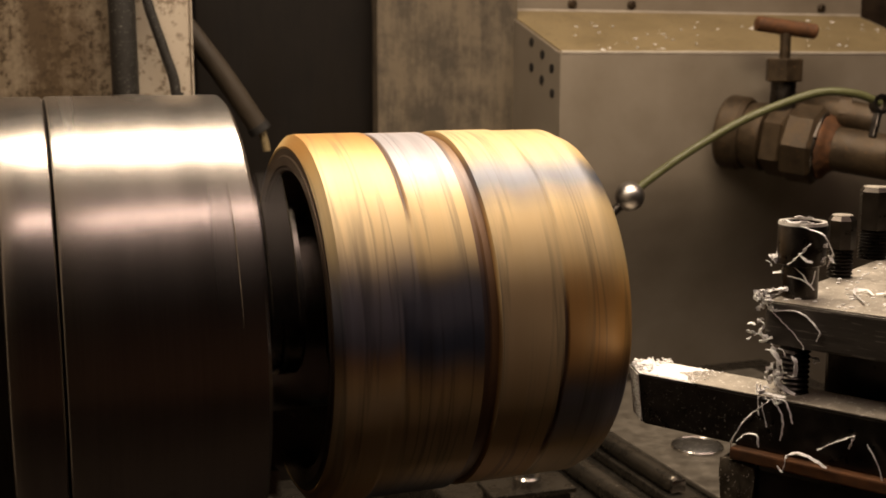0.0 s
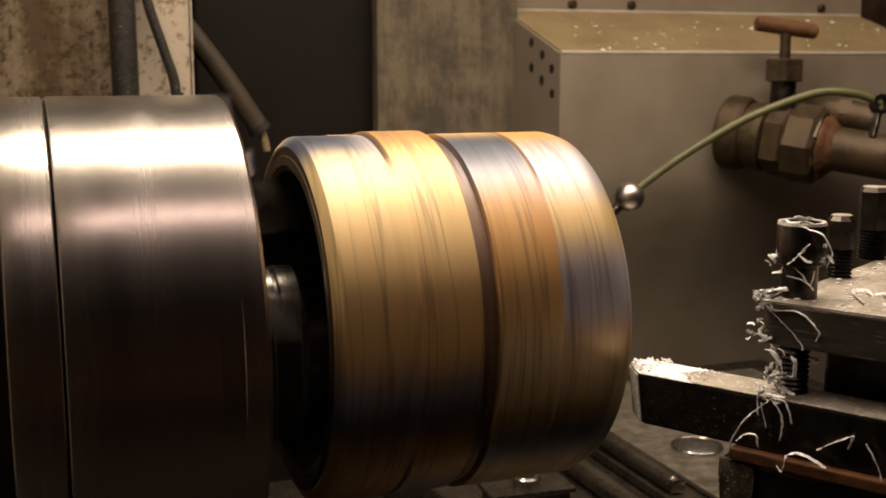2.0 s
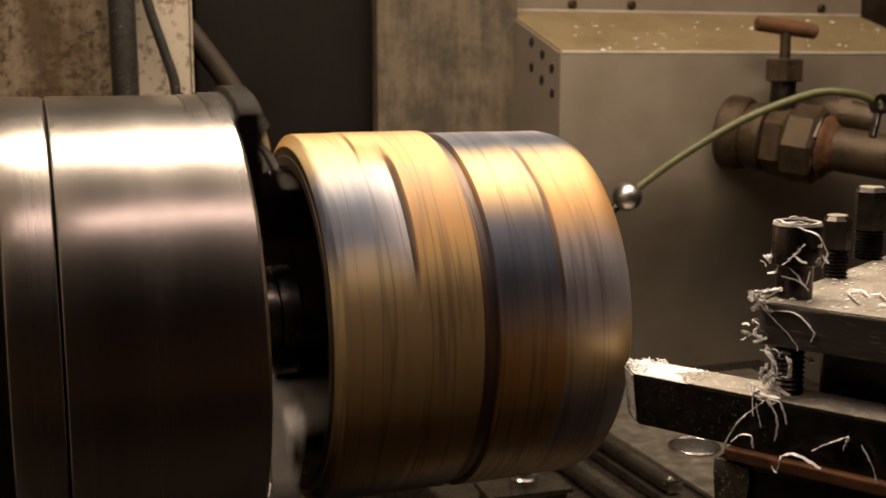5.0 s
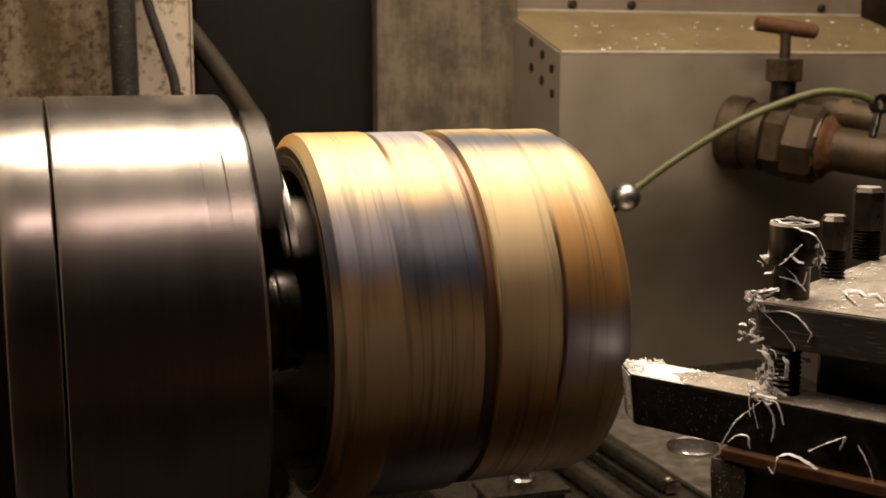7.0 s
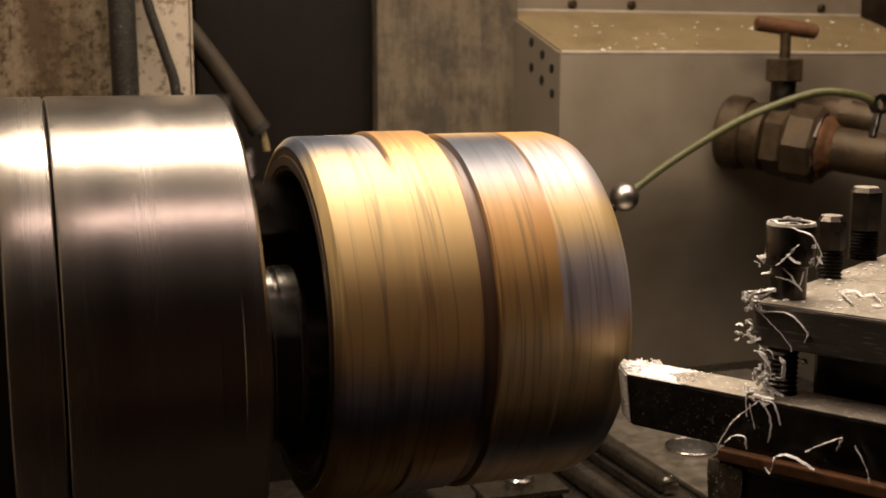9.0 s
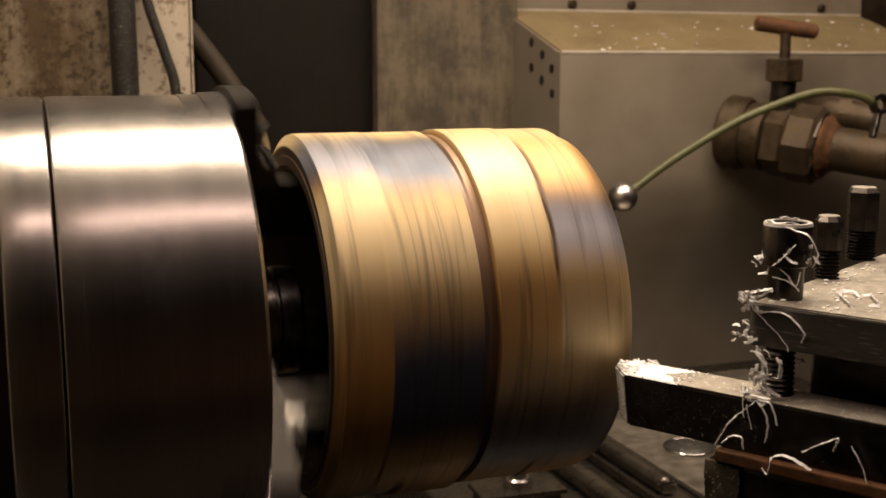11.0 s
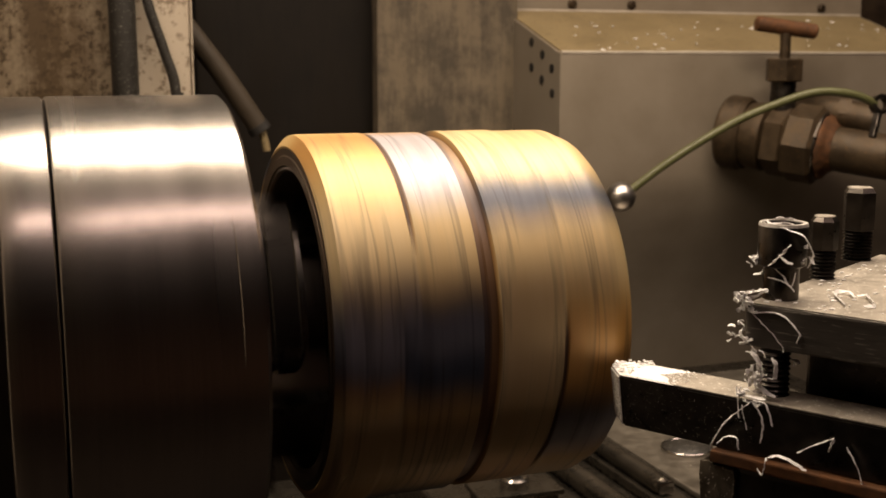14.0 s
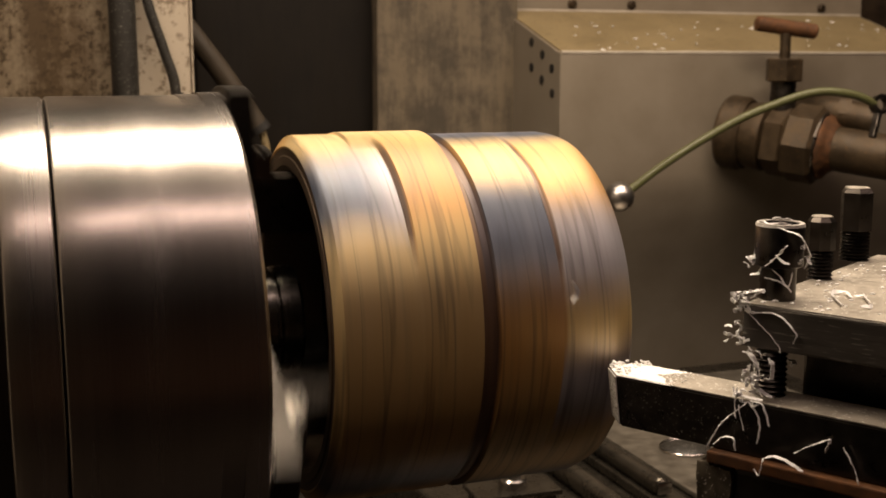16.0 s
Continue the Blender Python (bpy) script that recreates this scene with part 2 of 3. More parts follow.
Z_UP = pose(0, 0, 0, 0, -90, 0)  # turns the x axis upwards

# ---- the hall round the lathe ----
slab("floor", -3, 4, -3.2, 2.2, -0.1, 0, FLOOR, "oily dark brown concrete workshop floor", "floor")
slab("wall_back", -3, 4, 2.2, 2.3, 0, 3.2, CONCRETE, "dull painted workshop wall behind the lathe")
slab("wall_front", -3, 4, -3.3, -3.2, 0, 3.2, WALL_RED, "unseen red-brown wall that warms the chuck's reflections")
slab("wall_left", -3.1, -3, -3.3, 2.3, 0, 3.2, CONCRETE, "dull painted workshop end wall")
slab("wall_right", 4, 4.1, -3.3, 2.3, 0, 3.2, CONCRETE, "dull painted workshop end wall")
slab("ceiling", -3.1, 4.1, -3.3, 2.3, 3.2, 3.3, CONCRETE, "dull painted workshop ceiling", "ceiling")


# ---- sheet panels behind the spindle ----
def panels():
    p = thing("splash_panel", "cream painted sheet panel stained with brown oil runs", "panel")
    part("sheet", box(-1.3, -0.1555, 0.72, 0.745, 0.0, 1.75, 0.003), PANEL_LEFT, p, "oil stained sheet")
    part("sheet", box(-0.154, -0.064, 0.722, 0.747, 0.0, 1.75, 0.003), PANEL_CLEAN, p, "cleaner cream sheet with dark specks")
    part("edge_strip", box(-0.0635, -0.0610, 0.719, 0.749, 0.0, 1.75, 0.001), PANEL_CLEAN, p)
    p = thing("back_panel", "near-black brown sheet panel in the recess behind the chuck", "panel")
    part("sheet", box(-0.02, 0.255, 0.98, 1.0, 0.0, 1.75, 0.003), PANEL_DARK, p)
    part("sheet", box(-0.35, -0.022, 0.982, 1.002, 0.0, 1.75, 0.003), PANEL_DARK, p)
    p = part("column_panel", box(0.245, 0.475, 0.945, 0.975, 0.0, 1.75, 0.003), PANEL_MID)
    tagged(p, "grey sheet panel with vertical rusty drip stains", "panel")
    p = thing("side_panel", "dark brown rusty sheet panel beyond the machine cover", "panel")
    part("sheet", box(1.186, 1.9, 1.10, 1.125, 0.0, 1.75, 0.003), PANEL_RUSTY, p)
    part("edge_strip", box(1.176, 1.1855, 1.095, 1.13, 0.0, 1.75, 0.002), RUST, p, "rusty red folded edge")


panels()


# ---- the sheet metal cover with its sloped dusty top ----
def cover():
    t = thing("machine_cover", "grey painted sheet cover with a sloped dusty top and vent holes", "machine cover")
    x0, x1, y0, y1, z0, z1, zr = 0.466, 1.17, 0.78, 0.99, 0.0, 1.279, 1.347
    bm = bmesh.new()
    prof = [(0.91, z0), (0.905, 0.76), (0.875, 0.88), (0.840, 0.96), (0.808, 1.02), (0.788, 1.065), (y0, 1.10), (y0, z1), (y1, zr), (y1, 1.75), (1.2, 1.75), (1.2, z0)]
    va = [bm.verts.new((x0 + 0.003, y, z)) for y, z in prof]
    vb = [bm.verts.new((x1, y, z)) for y, z in prof]
    for i in range(len(prof)):
        j = (i + 1) % len(prof)
        bm.faces.new((va[i], va[j], vb[j], vb[i]))
    bm.faces.new(va)
    bm.faces.new(vb)
    bmesh.ops.bevel(bm, geom=[e for e in bm.edges if e.calc_length() > 0.9], offset=0.004, segments=3, affect="EDGES")
    part("shell", bm, COVER_GREY, t, "", 40)
    bm = bmesh.new()
    q = [(x0 + 0.006, y0 + 0.004, z1 + 0.0022), (x1 - 0.01, y0 + 0.004, z1 + 0.0022), (x1 - 0.01, y1 - 0.003, zr + 0.0002), (x0 + 0.006, y1 - 0.003, zr + 0.0002)]
    lo = [bm.verts.new(p) for p in q]
    hi = [bm.verts.new((p[0], p[1] + 0.001, p[2] + 0.0018)) for p in q]
    bm.faces.new(hi)
    bm.faces.new(lo)
    for i in range(4):
        bm.faces.new((lo[i], lo[(i + 1) % 4], hi[(i + 1) % 4], hi[i]))
    part("dust_layer", bm, DUST, t, "brown oily dust and swarf crumbs")
    for y, z in ((y0 + 0.0022, z1 + 0.0016), (y1 - 0.004, zr + 0.0012)):
        part("edge_bead", tube([(x0 + 0.005, y, z), (x0 + 0.24, y, z + 0.0003), (x0 + 0.47, y, z - 0.0002), (x1 - 0.006, y, z)], 0.0030, 8), EDGE, t, "pale worn edge with its highlight put into the colour", 60)
    for y, z in ((0.879, 1.297), (0.840, 1.278), (0.878, 1.259), (0.807, 1.258), (0.841, 1.241), (0.805, 1.222)):
        part("vent_disc", lathe([(-0.0012, 0.0068), (0.003, 0.0068)], 20, Matrix.Translation((x0 + 0.003, y, z))), BLACK, t)
    for x in (0.5907, 0.70, 1.0817):
        part("screw", lathe([(0.0, 0.0075), (0.004, 0.0075), (0.006, 0.005)], 16, pose(x, y1 - 0.0005, 1.361, 0, 0, -90)), GREASE, t)
    random.seed(21)
    bm = bmesh.new()
    for k in range(66):
        u, w = (random.uniform(0.02, 0.66), random.uniform(0.06, 0.95)) if k % 3 == 0 else (min(0.67, abs(u + random.uniform(-0.05, 0.05))), min(0.95, abs(w + random.uniform(-0.15, 0.15))))
        r = random.uniform(0.0007, 0.0034) * (1 if k % 3 else 0.6)
        bmesh.ops.create_icosphere(bm, subdivisions=1, radius=r, matrix=Matrix.Translation((x0 + u, y0 + w * (y1 - y0), z1 + w * (zr - z1) + 0.0035)) @ Matrix.Diagonal((1.6, 1, 0.5, 1)))
    tagged(part("swarf_crumbs", bm, CHIP, t, "scattered bright swarf crumbs"), kind="stuff")
    return t


cover()


# ---- the chuck ----
JAW0 = 42.0


def chuck():
    t = thing("lathe_chuck", "large turned steel three-jaw lathe chuck spinning", "lathe chuck", pose(0, 0, AX))
    R = 0.148
    part("chuck_body", lathe([(-0.2562, 0.06), (-0.2562, R - 0.0020), (-0.2556, R - 0.0006), (-0.2544, R), (-0.1535, R), (-0.1512, R - 0.0025), (-0.1512, 0.03)], 160), STEEL_CHUCK, t, "", 30)
    part("back_plate", lathe([(-0.2833, 0.05), (-0.2833, R - 0.0018), (-0.2828, R - 0.0006), (-0.2818, R - 0.0002), (-0.2580, R - 0.0002), (-0.2571, R - 0.0012), (-0.2571, 0.05)], 160), STEEL_CHUCK, t, "", 30)
    part("dark_backing", lathe([(-0.335, 0.05), (-0.335, 0.136), (-0.2836, 0.136), (-0.2836, 0.05)], 96), STEEL_DARK, t, "black disc added for the dark behind the chuck", 30)
    part("spindle_nose", lathe([(-0.42, 0.085), (-0.336, 0.085)], 64), STEEL_DARK, t, "", 30)
    part("hub", lathe([(-0.15, 0.036), (-0.124, 0.036), (-0.123, 0.0335), (-0.121, 0.0335), (-0.120, 0.036), (-0.108, 0.036), (-0.106, 0.034), (-0.106, 0.01)], 64), STEEL_STEP, t, "bright steel centre hub", 30)
    for k in range(3):
        turn = Matrix.Rotation(radians(120 * k + JAW0), 4, "X")
        jaw = part("jaw", sector([(-0.1508, 0.06), (-0.1508, 0.1530), (-0.1500, 0.1538), (-0.1368, 0.1538), (-0.1355, 0.1525), (-0.1355, 0.06)], 12, 14, turn, 1.0), STEEL_JAW, t, "stepped steel chuck jaw", 30)
        part("jaw_shoulder", sector([(-0.166, 0.12), (-0.166, 0.1492), (-0.1655, 0.1497), (-0.1511, 0.1497), (-0.1511, 0.12)], 11.5, 12, turn), STEEL_CHUCK, jaw, "turned outer shoulder", 30)
        part("jaw_slide", sector([(-0.178, 0.12), (-0.178, 0.1486), (-0.1662, 0.1486), (-0.1662, 0.12)], 11, 12, turn), STEEL_SLIDE, jaw, "dull slide in the chuck body", 30)
        part("jaw_step", sector([(-0.1353, 0.0980), (-0.1353, 0.1155), (-0.1315, 0.1162), (-0.1305, 0.1135), (-0.1290, 0.1135), (-0.1280, 0.1162), (-0.1235, 0.1155), (-0.1230, 0.0980)], 13.5, 14, turn, 0.8), STEEL_STEP, jaw, "bright ground step with a groove", 30)
        part("jaw_nose", sector([(-0.1352, 0.06), (-0.1352, 0.0978), (-0.066, 0.0978), (-0.065, 0.06)], 9, 10, turn), STEEL_DARK, jaw, "", 30)
        part("jaw_screw", lathe([(-0.1365, 0.008), (-0.1335, 0.008), (-0.133, 0.007)], 20, turn @ Matrix.Translation((0, 0, 0.134))), STEEL_DARK, jaw)
        key = Matrix.Rotation(radians(120 * k + JAW0 + 60), 4, "X")
        part("key_socket", lathe([(R - 0.004, 0.0115), (R + 0.0006, 0.0115)], 4, key @ Matrix.Translation((-0.205, 0, 0)) @ Z_UP), STEEL_SLIDE, t)
    return t


# ---- the workpiece ----
# Temper colours round each of the four bands: (degrees, heat); 0 straw, 0.2 gold, 0.38 brown, 0.52 purple, 0.66 blue, 1 grey.
HEAT = {
    "a": [(-20, 0.40), (-3, 0.36), (8, 0.24), (20, 0.1), (38, 0.12), (45, 0.5), (52, 0.78), (60, 0.8), (70, 0.7), (75, 0.4), (80, 0.08), (104, 0.14), (116, 0.28), (134, 0.37), (152, 0.32), (165, 0.13), (178, 0.15), (184, 0.5), (189, 0.8), (196, 0.66), (210, 0.70), (215, 0.8), (219, 0.12), (232, 0.14), (250, 0.2), (285, 0.25), (294, 0.55), (299, 0.8), (307, 0.62), (312, 0.25), (330, 0.2)],
    "b": [(0, 0.9), (16, 0.92), (22, 0.14), (42, 0.15), (50, 0.6), (57, 0.8), (63, 0.66), (74, 0.68), (80, 0.3), (86, 0.12), (100, 0.08), (112, 0.25), (119, 0.5), (125, 0.70), (138, 0.66), (152, 0.68), (156, 0.25), (165, 0.12), (174, 0.22), (184, 0.41), (208, 0.38), (220, 0.18), (235, 0.14), (250, 0.2), (270, 0.25), (286, 0.26), (294, 0.55), (300, 0.76), (308, 0.68), (313, 0.35), (325, 0.2), (332, 0.4), (338, 0.95)],
    "c": [(6, 0.15), (12, 0.6), (18, 0.76), (24, 0.7), (29, 0.15), (50, 0.1), (65, 0.06), (95, 0.12), (104, 0.30), (124, 0.30), (134, 0.12), (147, 0.5), (152, 0.8), (160, 0.75), (172, 0.68), (177, 0.2), (186, 0.14), (196, 0.25), (204, 0.55), (209, 0.68), (226, 0.7), (232, 0.84), (240, 0.45), (250, 0.36), (262, 0.32), (278, 0.26), (284, 0.06), (305, 0.14), (313, 0.5), (318, 0.68), (326, 0.68), (331, 0.3), (336, 0.12)],
    "d": [(6, 0.15), (13, 0.68), (22, 0.72), (27, 0.15), (45, 0.12), (55, 0.33), (77, 0.34), (84, 0.6), (89, 0.88), (101, 0.92), (104, 0.25), (120, 0.06), (140, 0.15), (148, 0.55), (155, 0.85), (162, 0.7), (173, 0.7), (177, 0.2), (186, 0.32), (206, 0.36), (211, 0.5), (218, 0.9), (236, 0.95), (242, 0.2), (254, 0.18), (261, 0.95), (277, 0.97), (283, 0.42), (289, 0.08), (305, 0.16), (313, 0.6), (319, 0.66), (326, 0.62), (331, 0.2), (350, 0.15)],
}


WARM = {band: [row for row in rows if row[1] <= 0.42] for band, rows in HEAT.items()}
COOL = {band: [row for row in rows if row[1] > 0.56] for band, rows in HEAT.items()}
SHARE = {band: [(deg, min(1.0, max(0.0, (h - 0.42) / 0.14))) for deg, h in rows] for band, rows in HEAT.items()}

# How far the forged ring stands out of round, in millimetres, by band and degrees.
ROUND = {
    "a": [(12, 4.4), (55, 2.4), (136, 4.2), (178, 1.0), (248, 3.0), (303, 2.0)],
    "b": [(12, 4.2), (55, 2.0), (136, 3.7), (178, 4.4), (248, 2.2), (303, 1.4)],
    "c": [(12, 4.6), (55, 4.6), (136, 2.3), (178, 0.2), (248, 3.2), (303, 2.4)],
    "d": [(12, 3.6), (55, 3.8), (136, 2.0), (178, 0.0), (248, 3.8), (303, 1.5)],
}


def heat_at(band, deg, table=HEAT):
    rows = table[band]
    rows = [(rows[-1][0] - 360, rows[-1][1])] + rows + [(rows[0][0] + 360, rows[0][1])]
    deg = (deg - rows[1][0]) % 360 + rows[1][0]
    for (p, u), (q, w) in zip(rows, rows[1:]):
        if p <= deg <= q:
            return u + (w - u) * (deg - p) / (q - p)
    return rows[0][1]


def workpiece():
    """A thick ring, its four bands slightly out of round, turned from (x, r) stations."""
    t = thing("workpiece", "heat-tinted gold and blue steel ring turning in the chuck", "workpiece", pose(0, 0, AX))
    R, N = 0.1195, 360
    prof = [(-0.1080, 0.1128), (-0.1084, 0.1142), (-0.1065, 0.1172), (-0.1035, R - 0.0005)]
    outer = 4
    x = -0.101
    while x < 0.0671:
        prof.append((x, R))
        x += 0.0014
    prof += [(0.071, R), (0.077, R - 0.0006), (0.0815, R - 0.0022), (0.0845, R - 0.0052), (0.0855, R - 0.010), (0.0855, 0.06), (0.06, 0.055)]
    bm = bmesh.new()
    warm, cool, share = (bm.verts.layers.float.new(name) for name in ("warm_tint", "cool_tint", "cool_share"))
    rings = []
    for i, (x, r) in enumerate(prof):
        ring = []
        for k in range(N):
            deg = k * 360 / N
            edge_ab = -0.0755 if 88 < deg < 176 else -0.068 if 50 < deg <= 88 else -0.057
            edge_cd = 0.034 + 0.002 * math.sin(radians(2 * deg))
            band = "a" if x < edge_ab else "b" if x < -0.013 else "c" if x < edge_cd else "d"
            rr = r
            if i >= outer - 1 and x < 0.075:
                rr += 0.0008 * heat_at(band, deg, ROUND) - 0.0008 * max(0, heat_at(band, deg) - 0.5)
            if abs(x + 0.013) < 0.0047:
                rr -= 0.0036
            v = bm.verts.new((x, -rr * math.sin(radians(deg)), rr * math.cos(radians(deg))))
            at = deg + 2.5 * noise.noise((x * 55, deg * 0.02, 3.0))
            groove = abs(x + 0.013) < 0.0047
            cut = abs(x - edge_ab) < 0.0016 and (deg > 320 or deg < 30 or 178 < deg < 225) or abs(x - edge_cd) < 0.0014 and (55 < deg < 110 or 175 < deg < 235)
            if cut and i >= outer:
                v.co.yz = v.co.yz * (1 - 0.0016 / rr)
            v[warm], v[cool], v[share] = heat_at(band, at, WARM), heat_at(band, at, COOL), heat_at(band, at, SHARE)
            if band == "a" and 184 < deg < 218:
                v[cool] = min(1.0, v[cool] + max(0.0, (x + 0.080) * 9))
            if cut or groove:
                v[warm], v[cool], v[share] = 0.45, 0.6, 0.5 if cut else 0.35 + 0.4 * v[share]
            ring.append(v)
        rings.append(ring)
    for a, b in zip(rings, rings[1:]):
        for k in range(N):
            bm.faces.new((a[k], a[(k + 1) % N], b[(k + 1) % N], b[k]))
    part("ring", bm, TEMPER, t, "", 35)
    bm = lathe([(-0.0620, 0.0980), (-0.1060, 0.0980), (-0.1072, 0.0990), (-0.1076, 0.1010), (-0.1086, 0.1018), (-0.1086, 0.1076), (-0.1078, 0.1084), (-0.1078, 0.1136), (-0.0800, 0.1136)], 96)
    bmesh.ops.delete(bm, geom=[f for f in bm.faces if len(f.verts) > 8], context="FACES_ONLY")
    part("end_face", bm, FACE_BROWN, t, "dark brown end face", 35)
    bm = lathe([(-0.0618, 0.0978), (-0.0618, 0.02), (-0.058, 0.02), (-0.058, 0.0978)], 64)
    part("web", bm, STEEL_DARK, t, "dark unturned inner web", 35)
    return t


CHUCK = chuck()
WORK = workpiece()


# ---- the tool post, turned 30 degrees on its slide ----
def bolt(name, x, y, z, r, h, thread, sides, material, label):
    """A screw that stands on the clamp plate: head above, threads below."""
    t = thing(name, label, "bolt", pose(x, y, z))
    part("head", lathe([(thread, r), (h - 0.003, r), (h, r - 0.0025)], sides, Z_UP), material, t, "", 25)
    prof = []
    n = max(3, int(thread / 0.0022))
    for k in range(n):
        a = thread * k / n
        prof += [(a, r * 0.92), (a + thread / n * 0.5, r * 0.74)]
    prof.append((thread, r * 0.92))
    part("thread", lathe(prof, 24, Z_UP), STEEL_DARK, t, "", 25)
    part("worn_top", lathe([(h - 0.0002, r - 0.0020), (h + 0.0004, r - 0.0024)], sides, Z_UP), STEEL_TOP, t, "bright worn top")
    return t


def socket_screw(x, y, z):
    t = thing("cap_screw", "dark hollow socket cap screw wrapped in pale swarf", "bolt", pose(x, y, z))
    part("head", lathe([(0.018, 0.0105), (0.0195, 0.0135), (0.041, 0.0135), (0.0425, 0.0127), (0.0425, 0.0105), (0.034, 0.0105)], 40, Z_UP), STEEL_DARK, t, "", 30)
    part("rim", lathe([(0.0420, 0.0106), (0.0432, 0.0108), (0.0432, 0.0131), (0.0415, 0.0137)], 40, Z_UP, True), TOOL_PALE, t, "pale speckled rim")
    part("shank", lathe([(-0.0015, 0.0100), (0.018, 0.0100)], 32, Z_UP), STEEL_DARK, t, "", 30)
    return t


def swarf(points, width, name="swarf_curl", label="thin pale curled steel chip", twist=1.5, normal=(0.3, -0.5, 0.8)):
    line = curve(points, 10)
    size = 0.00045 if len(line) > 12 else 0.0
    line = [p + size * noise.noise_vector(p * 260) + size * 0.6 * noise.noise_vector(p * 700) for p in line]
    ob = part(name, ribbon(line, width, 0.0004, normal, twist), CHIP)
    return tagged(ob, label, "metal chip", "swarf on the tool post")


TOOL_TURN = -60.0
CORNER = Vector((0.0669, -0.153, 0))
T_DIR = Vector((0.5, -0.8660, 0))
N_DIR = Vector((0.8660, 0.5, 0))


def along(t, n, z):
    """A point of the tool post: t along the tool from its tip, n across it (away), z height."""
    p = CORNER + T_DIR * t + N_DIR * n
    return (p.x, p.y, z)


def tool_post():
    made = []
    frame_m = Matrix.Translation(CORNER) @ pose(0, 0, 0, 0, 0, TOOL_TURN)  # x along the tool, y across it
    tool = thing("cutting_tool", "black steel lathe tool with a bright chip-covered tip", "cutting tool", frame_m)
    nose = [(0.0, 0.0), (-0.0150, 0.0155), (-0.0050, 0.034), (0.34, 0.034), (0.34, 0.0)]

    def prism(outline, z0, z1):
        bm = bmesh.new()
        lo = [bm.verts.new((x + (0.0035 if x < 0.1 else 0), y, z0)) for x, y in outline]
        hi = [bm.verts.new((x, y, z1)) for x, y in outline]
        bm.faces.new(lo)
        bm.faces.new(hi)
        for i in range(len(outline)):
            j = (i + 1) % len(outline)
            bm.faces.new((lo[i], lo[j], hi[j], hi[i]))
        return bm

    bm = prism(nose, 1.055, 1.0848)
    bmesh.ops.bevel(bm, geom=bm.edges[:], offset=0.0008, segments=2, affect="EDGES")
    part("shank", bm, STEEL_DARK, tool)
    part("top_face", prism([(0.0015, 0.0012), (-0.0135, 0.0155), (-0.004, 0.0325), (0.20, 0.0325), (0.20, 0.0012)], 1.0850, 1.0856), STEEL_TOP, tool, "dusty bright ground top face")
    bm = bmesh.new()
    q = [(0.0032, -0.0004, 1.056), (-0.0112, 0.0148, 1.056), (-0.0150, 0.0150, 1.0845), (-0.0004, -0.0004, 1.0845)]
    fa = [bm.verts.new(v) for v in q]
    fb = [bm.verts.new((v[0] - 0.0005, v[1] - 0.0004, v[2])) for v in q]
    bm.faces.new(fa)
    bm.faces.new(fb)
    for i in range(4):
        bm.faces.new((fa[i], fa[(i + 1) % 4], fb[(i + 1) % 4], fb[i]))
    part("front_face", bm, TOOL_PALE, tool, "speckled dusty front face with lit grey put into its colour")
    random.seed(4)
    bm = bmesh.new()
    for k in range(420):
        u, w = random.uniform(0, 1) ** 2 * 0.050 - 0.012, random.uniform(0.001, 0.033)
        if u < -0.0145 * (1 - abs(w - 0.0155) / 0.0165):
            continue
        r = random.uniform(0.0003, 0.0009) * (0.9 if u < 0.006 else 0.6)
        bmesh.ops.create_icosphere(bm, subdivisions=1, radius=r, matrix=pose(u, w, 1.0856 + r * 0.25 + (0.0030 if u < 0.006 else 0.0) * random.random(), random.uniform(0, 90), random.uniform(0, 30), random.uniform(0, 180)) @ Matrix.Diagonal((2.4, 1.2, 0.55, 1)))
    tagged(part("chip_crumb", bm, CHIP, tool, "white chip crumbs"), kind="stuff")
    bm = bmesh.new()
    grid = {}
    for i in range(25):
        for j in range(25):
            w = 0.0005 + 0.0325 * j / 24
            start = -0.0150 * (w / 0.0155) if w < 0.0155 else -0.0150 + 0.0100 * (w - 0.0155) / 0.0185
            u = start + (0.036 + 0.006 * noise.noise((w * 150, 2.0, 0))) * i / 24
            edge = min(1.0, 4 * min(i, 24 - i, j, 24 - j) / 24)
            h = edge * (0.0019 + 0.0007 * noise.noise((u * 260, w * 260, 1.0)) + 0.0004 * noise.noise((u * 1100, w * 1100, 5.0)))
            grid[i, j] = bm.verts.new((u, w, 1.0853 + max(h, 0.0)))
    for i in range(24):
        for j in range(24):
            bm.faces.new((grid[i, j], grid[i + 1, j], grid[i + 1, j + 1], grid[i, j + 1]))
    part("chip_crust", bm, CHIP, tool, "white packed crust of chips on the tip")
    bm = bmesh.new()
    for k in range(260):
        u, z, r = random.uniform(0.004, 0.085), random.uniform(1.057, 1.083), random.uniform(0.00007, 0.00024)
        bmesh.ops.create_icosphere(bm, subdivisions=1, radius=r, matrix=Matrix.Translation((u, -0.0001, z)) @ Matrix.Diagonal((1.5, 0.6, 1, 1)))
    for k in range(170):
        s, z = random.random(), random.uniform(0, 1)
        r = random.uniform(0.0002, 0.0006)
        lo, hi = Vector((0.0030, -0.0010, 1.056)).lerp(Vector((-0.0114, 0.0142, 1.056)), s), Vector((-0.0006, -0.0010, 1.0845)).lerp(Vector((-0.0152, 0.0144, 1.0845)), s)
        bmesh.ops.create_icosphere(bm, subdivisions=1, radius=r, matrix=Matrix.Translation(lo.lerp(hi, z)))
    tagged(part("dust_fleck", bm, STEEL_TOP, tool, "fine dull dust flecks"), kind="stuff")
    made.append(tool)

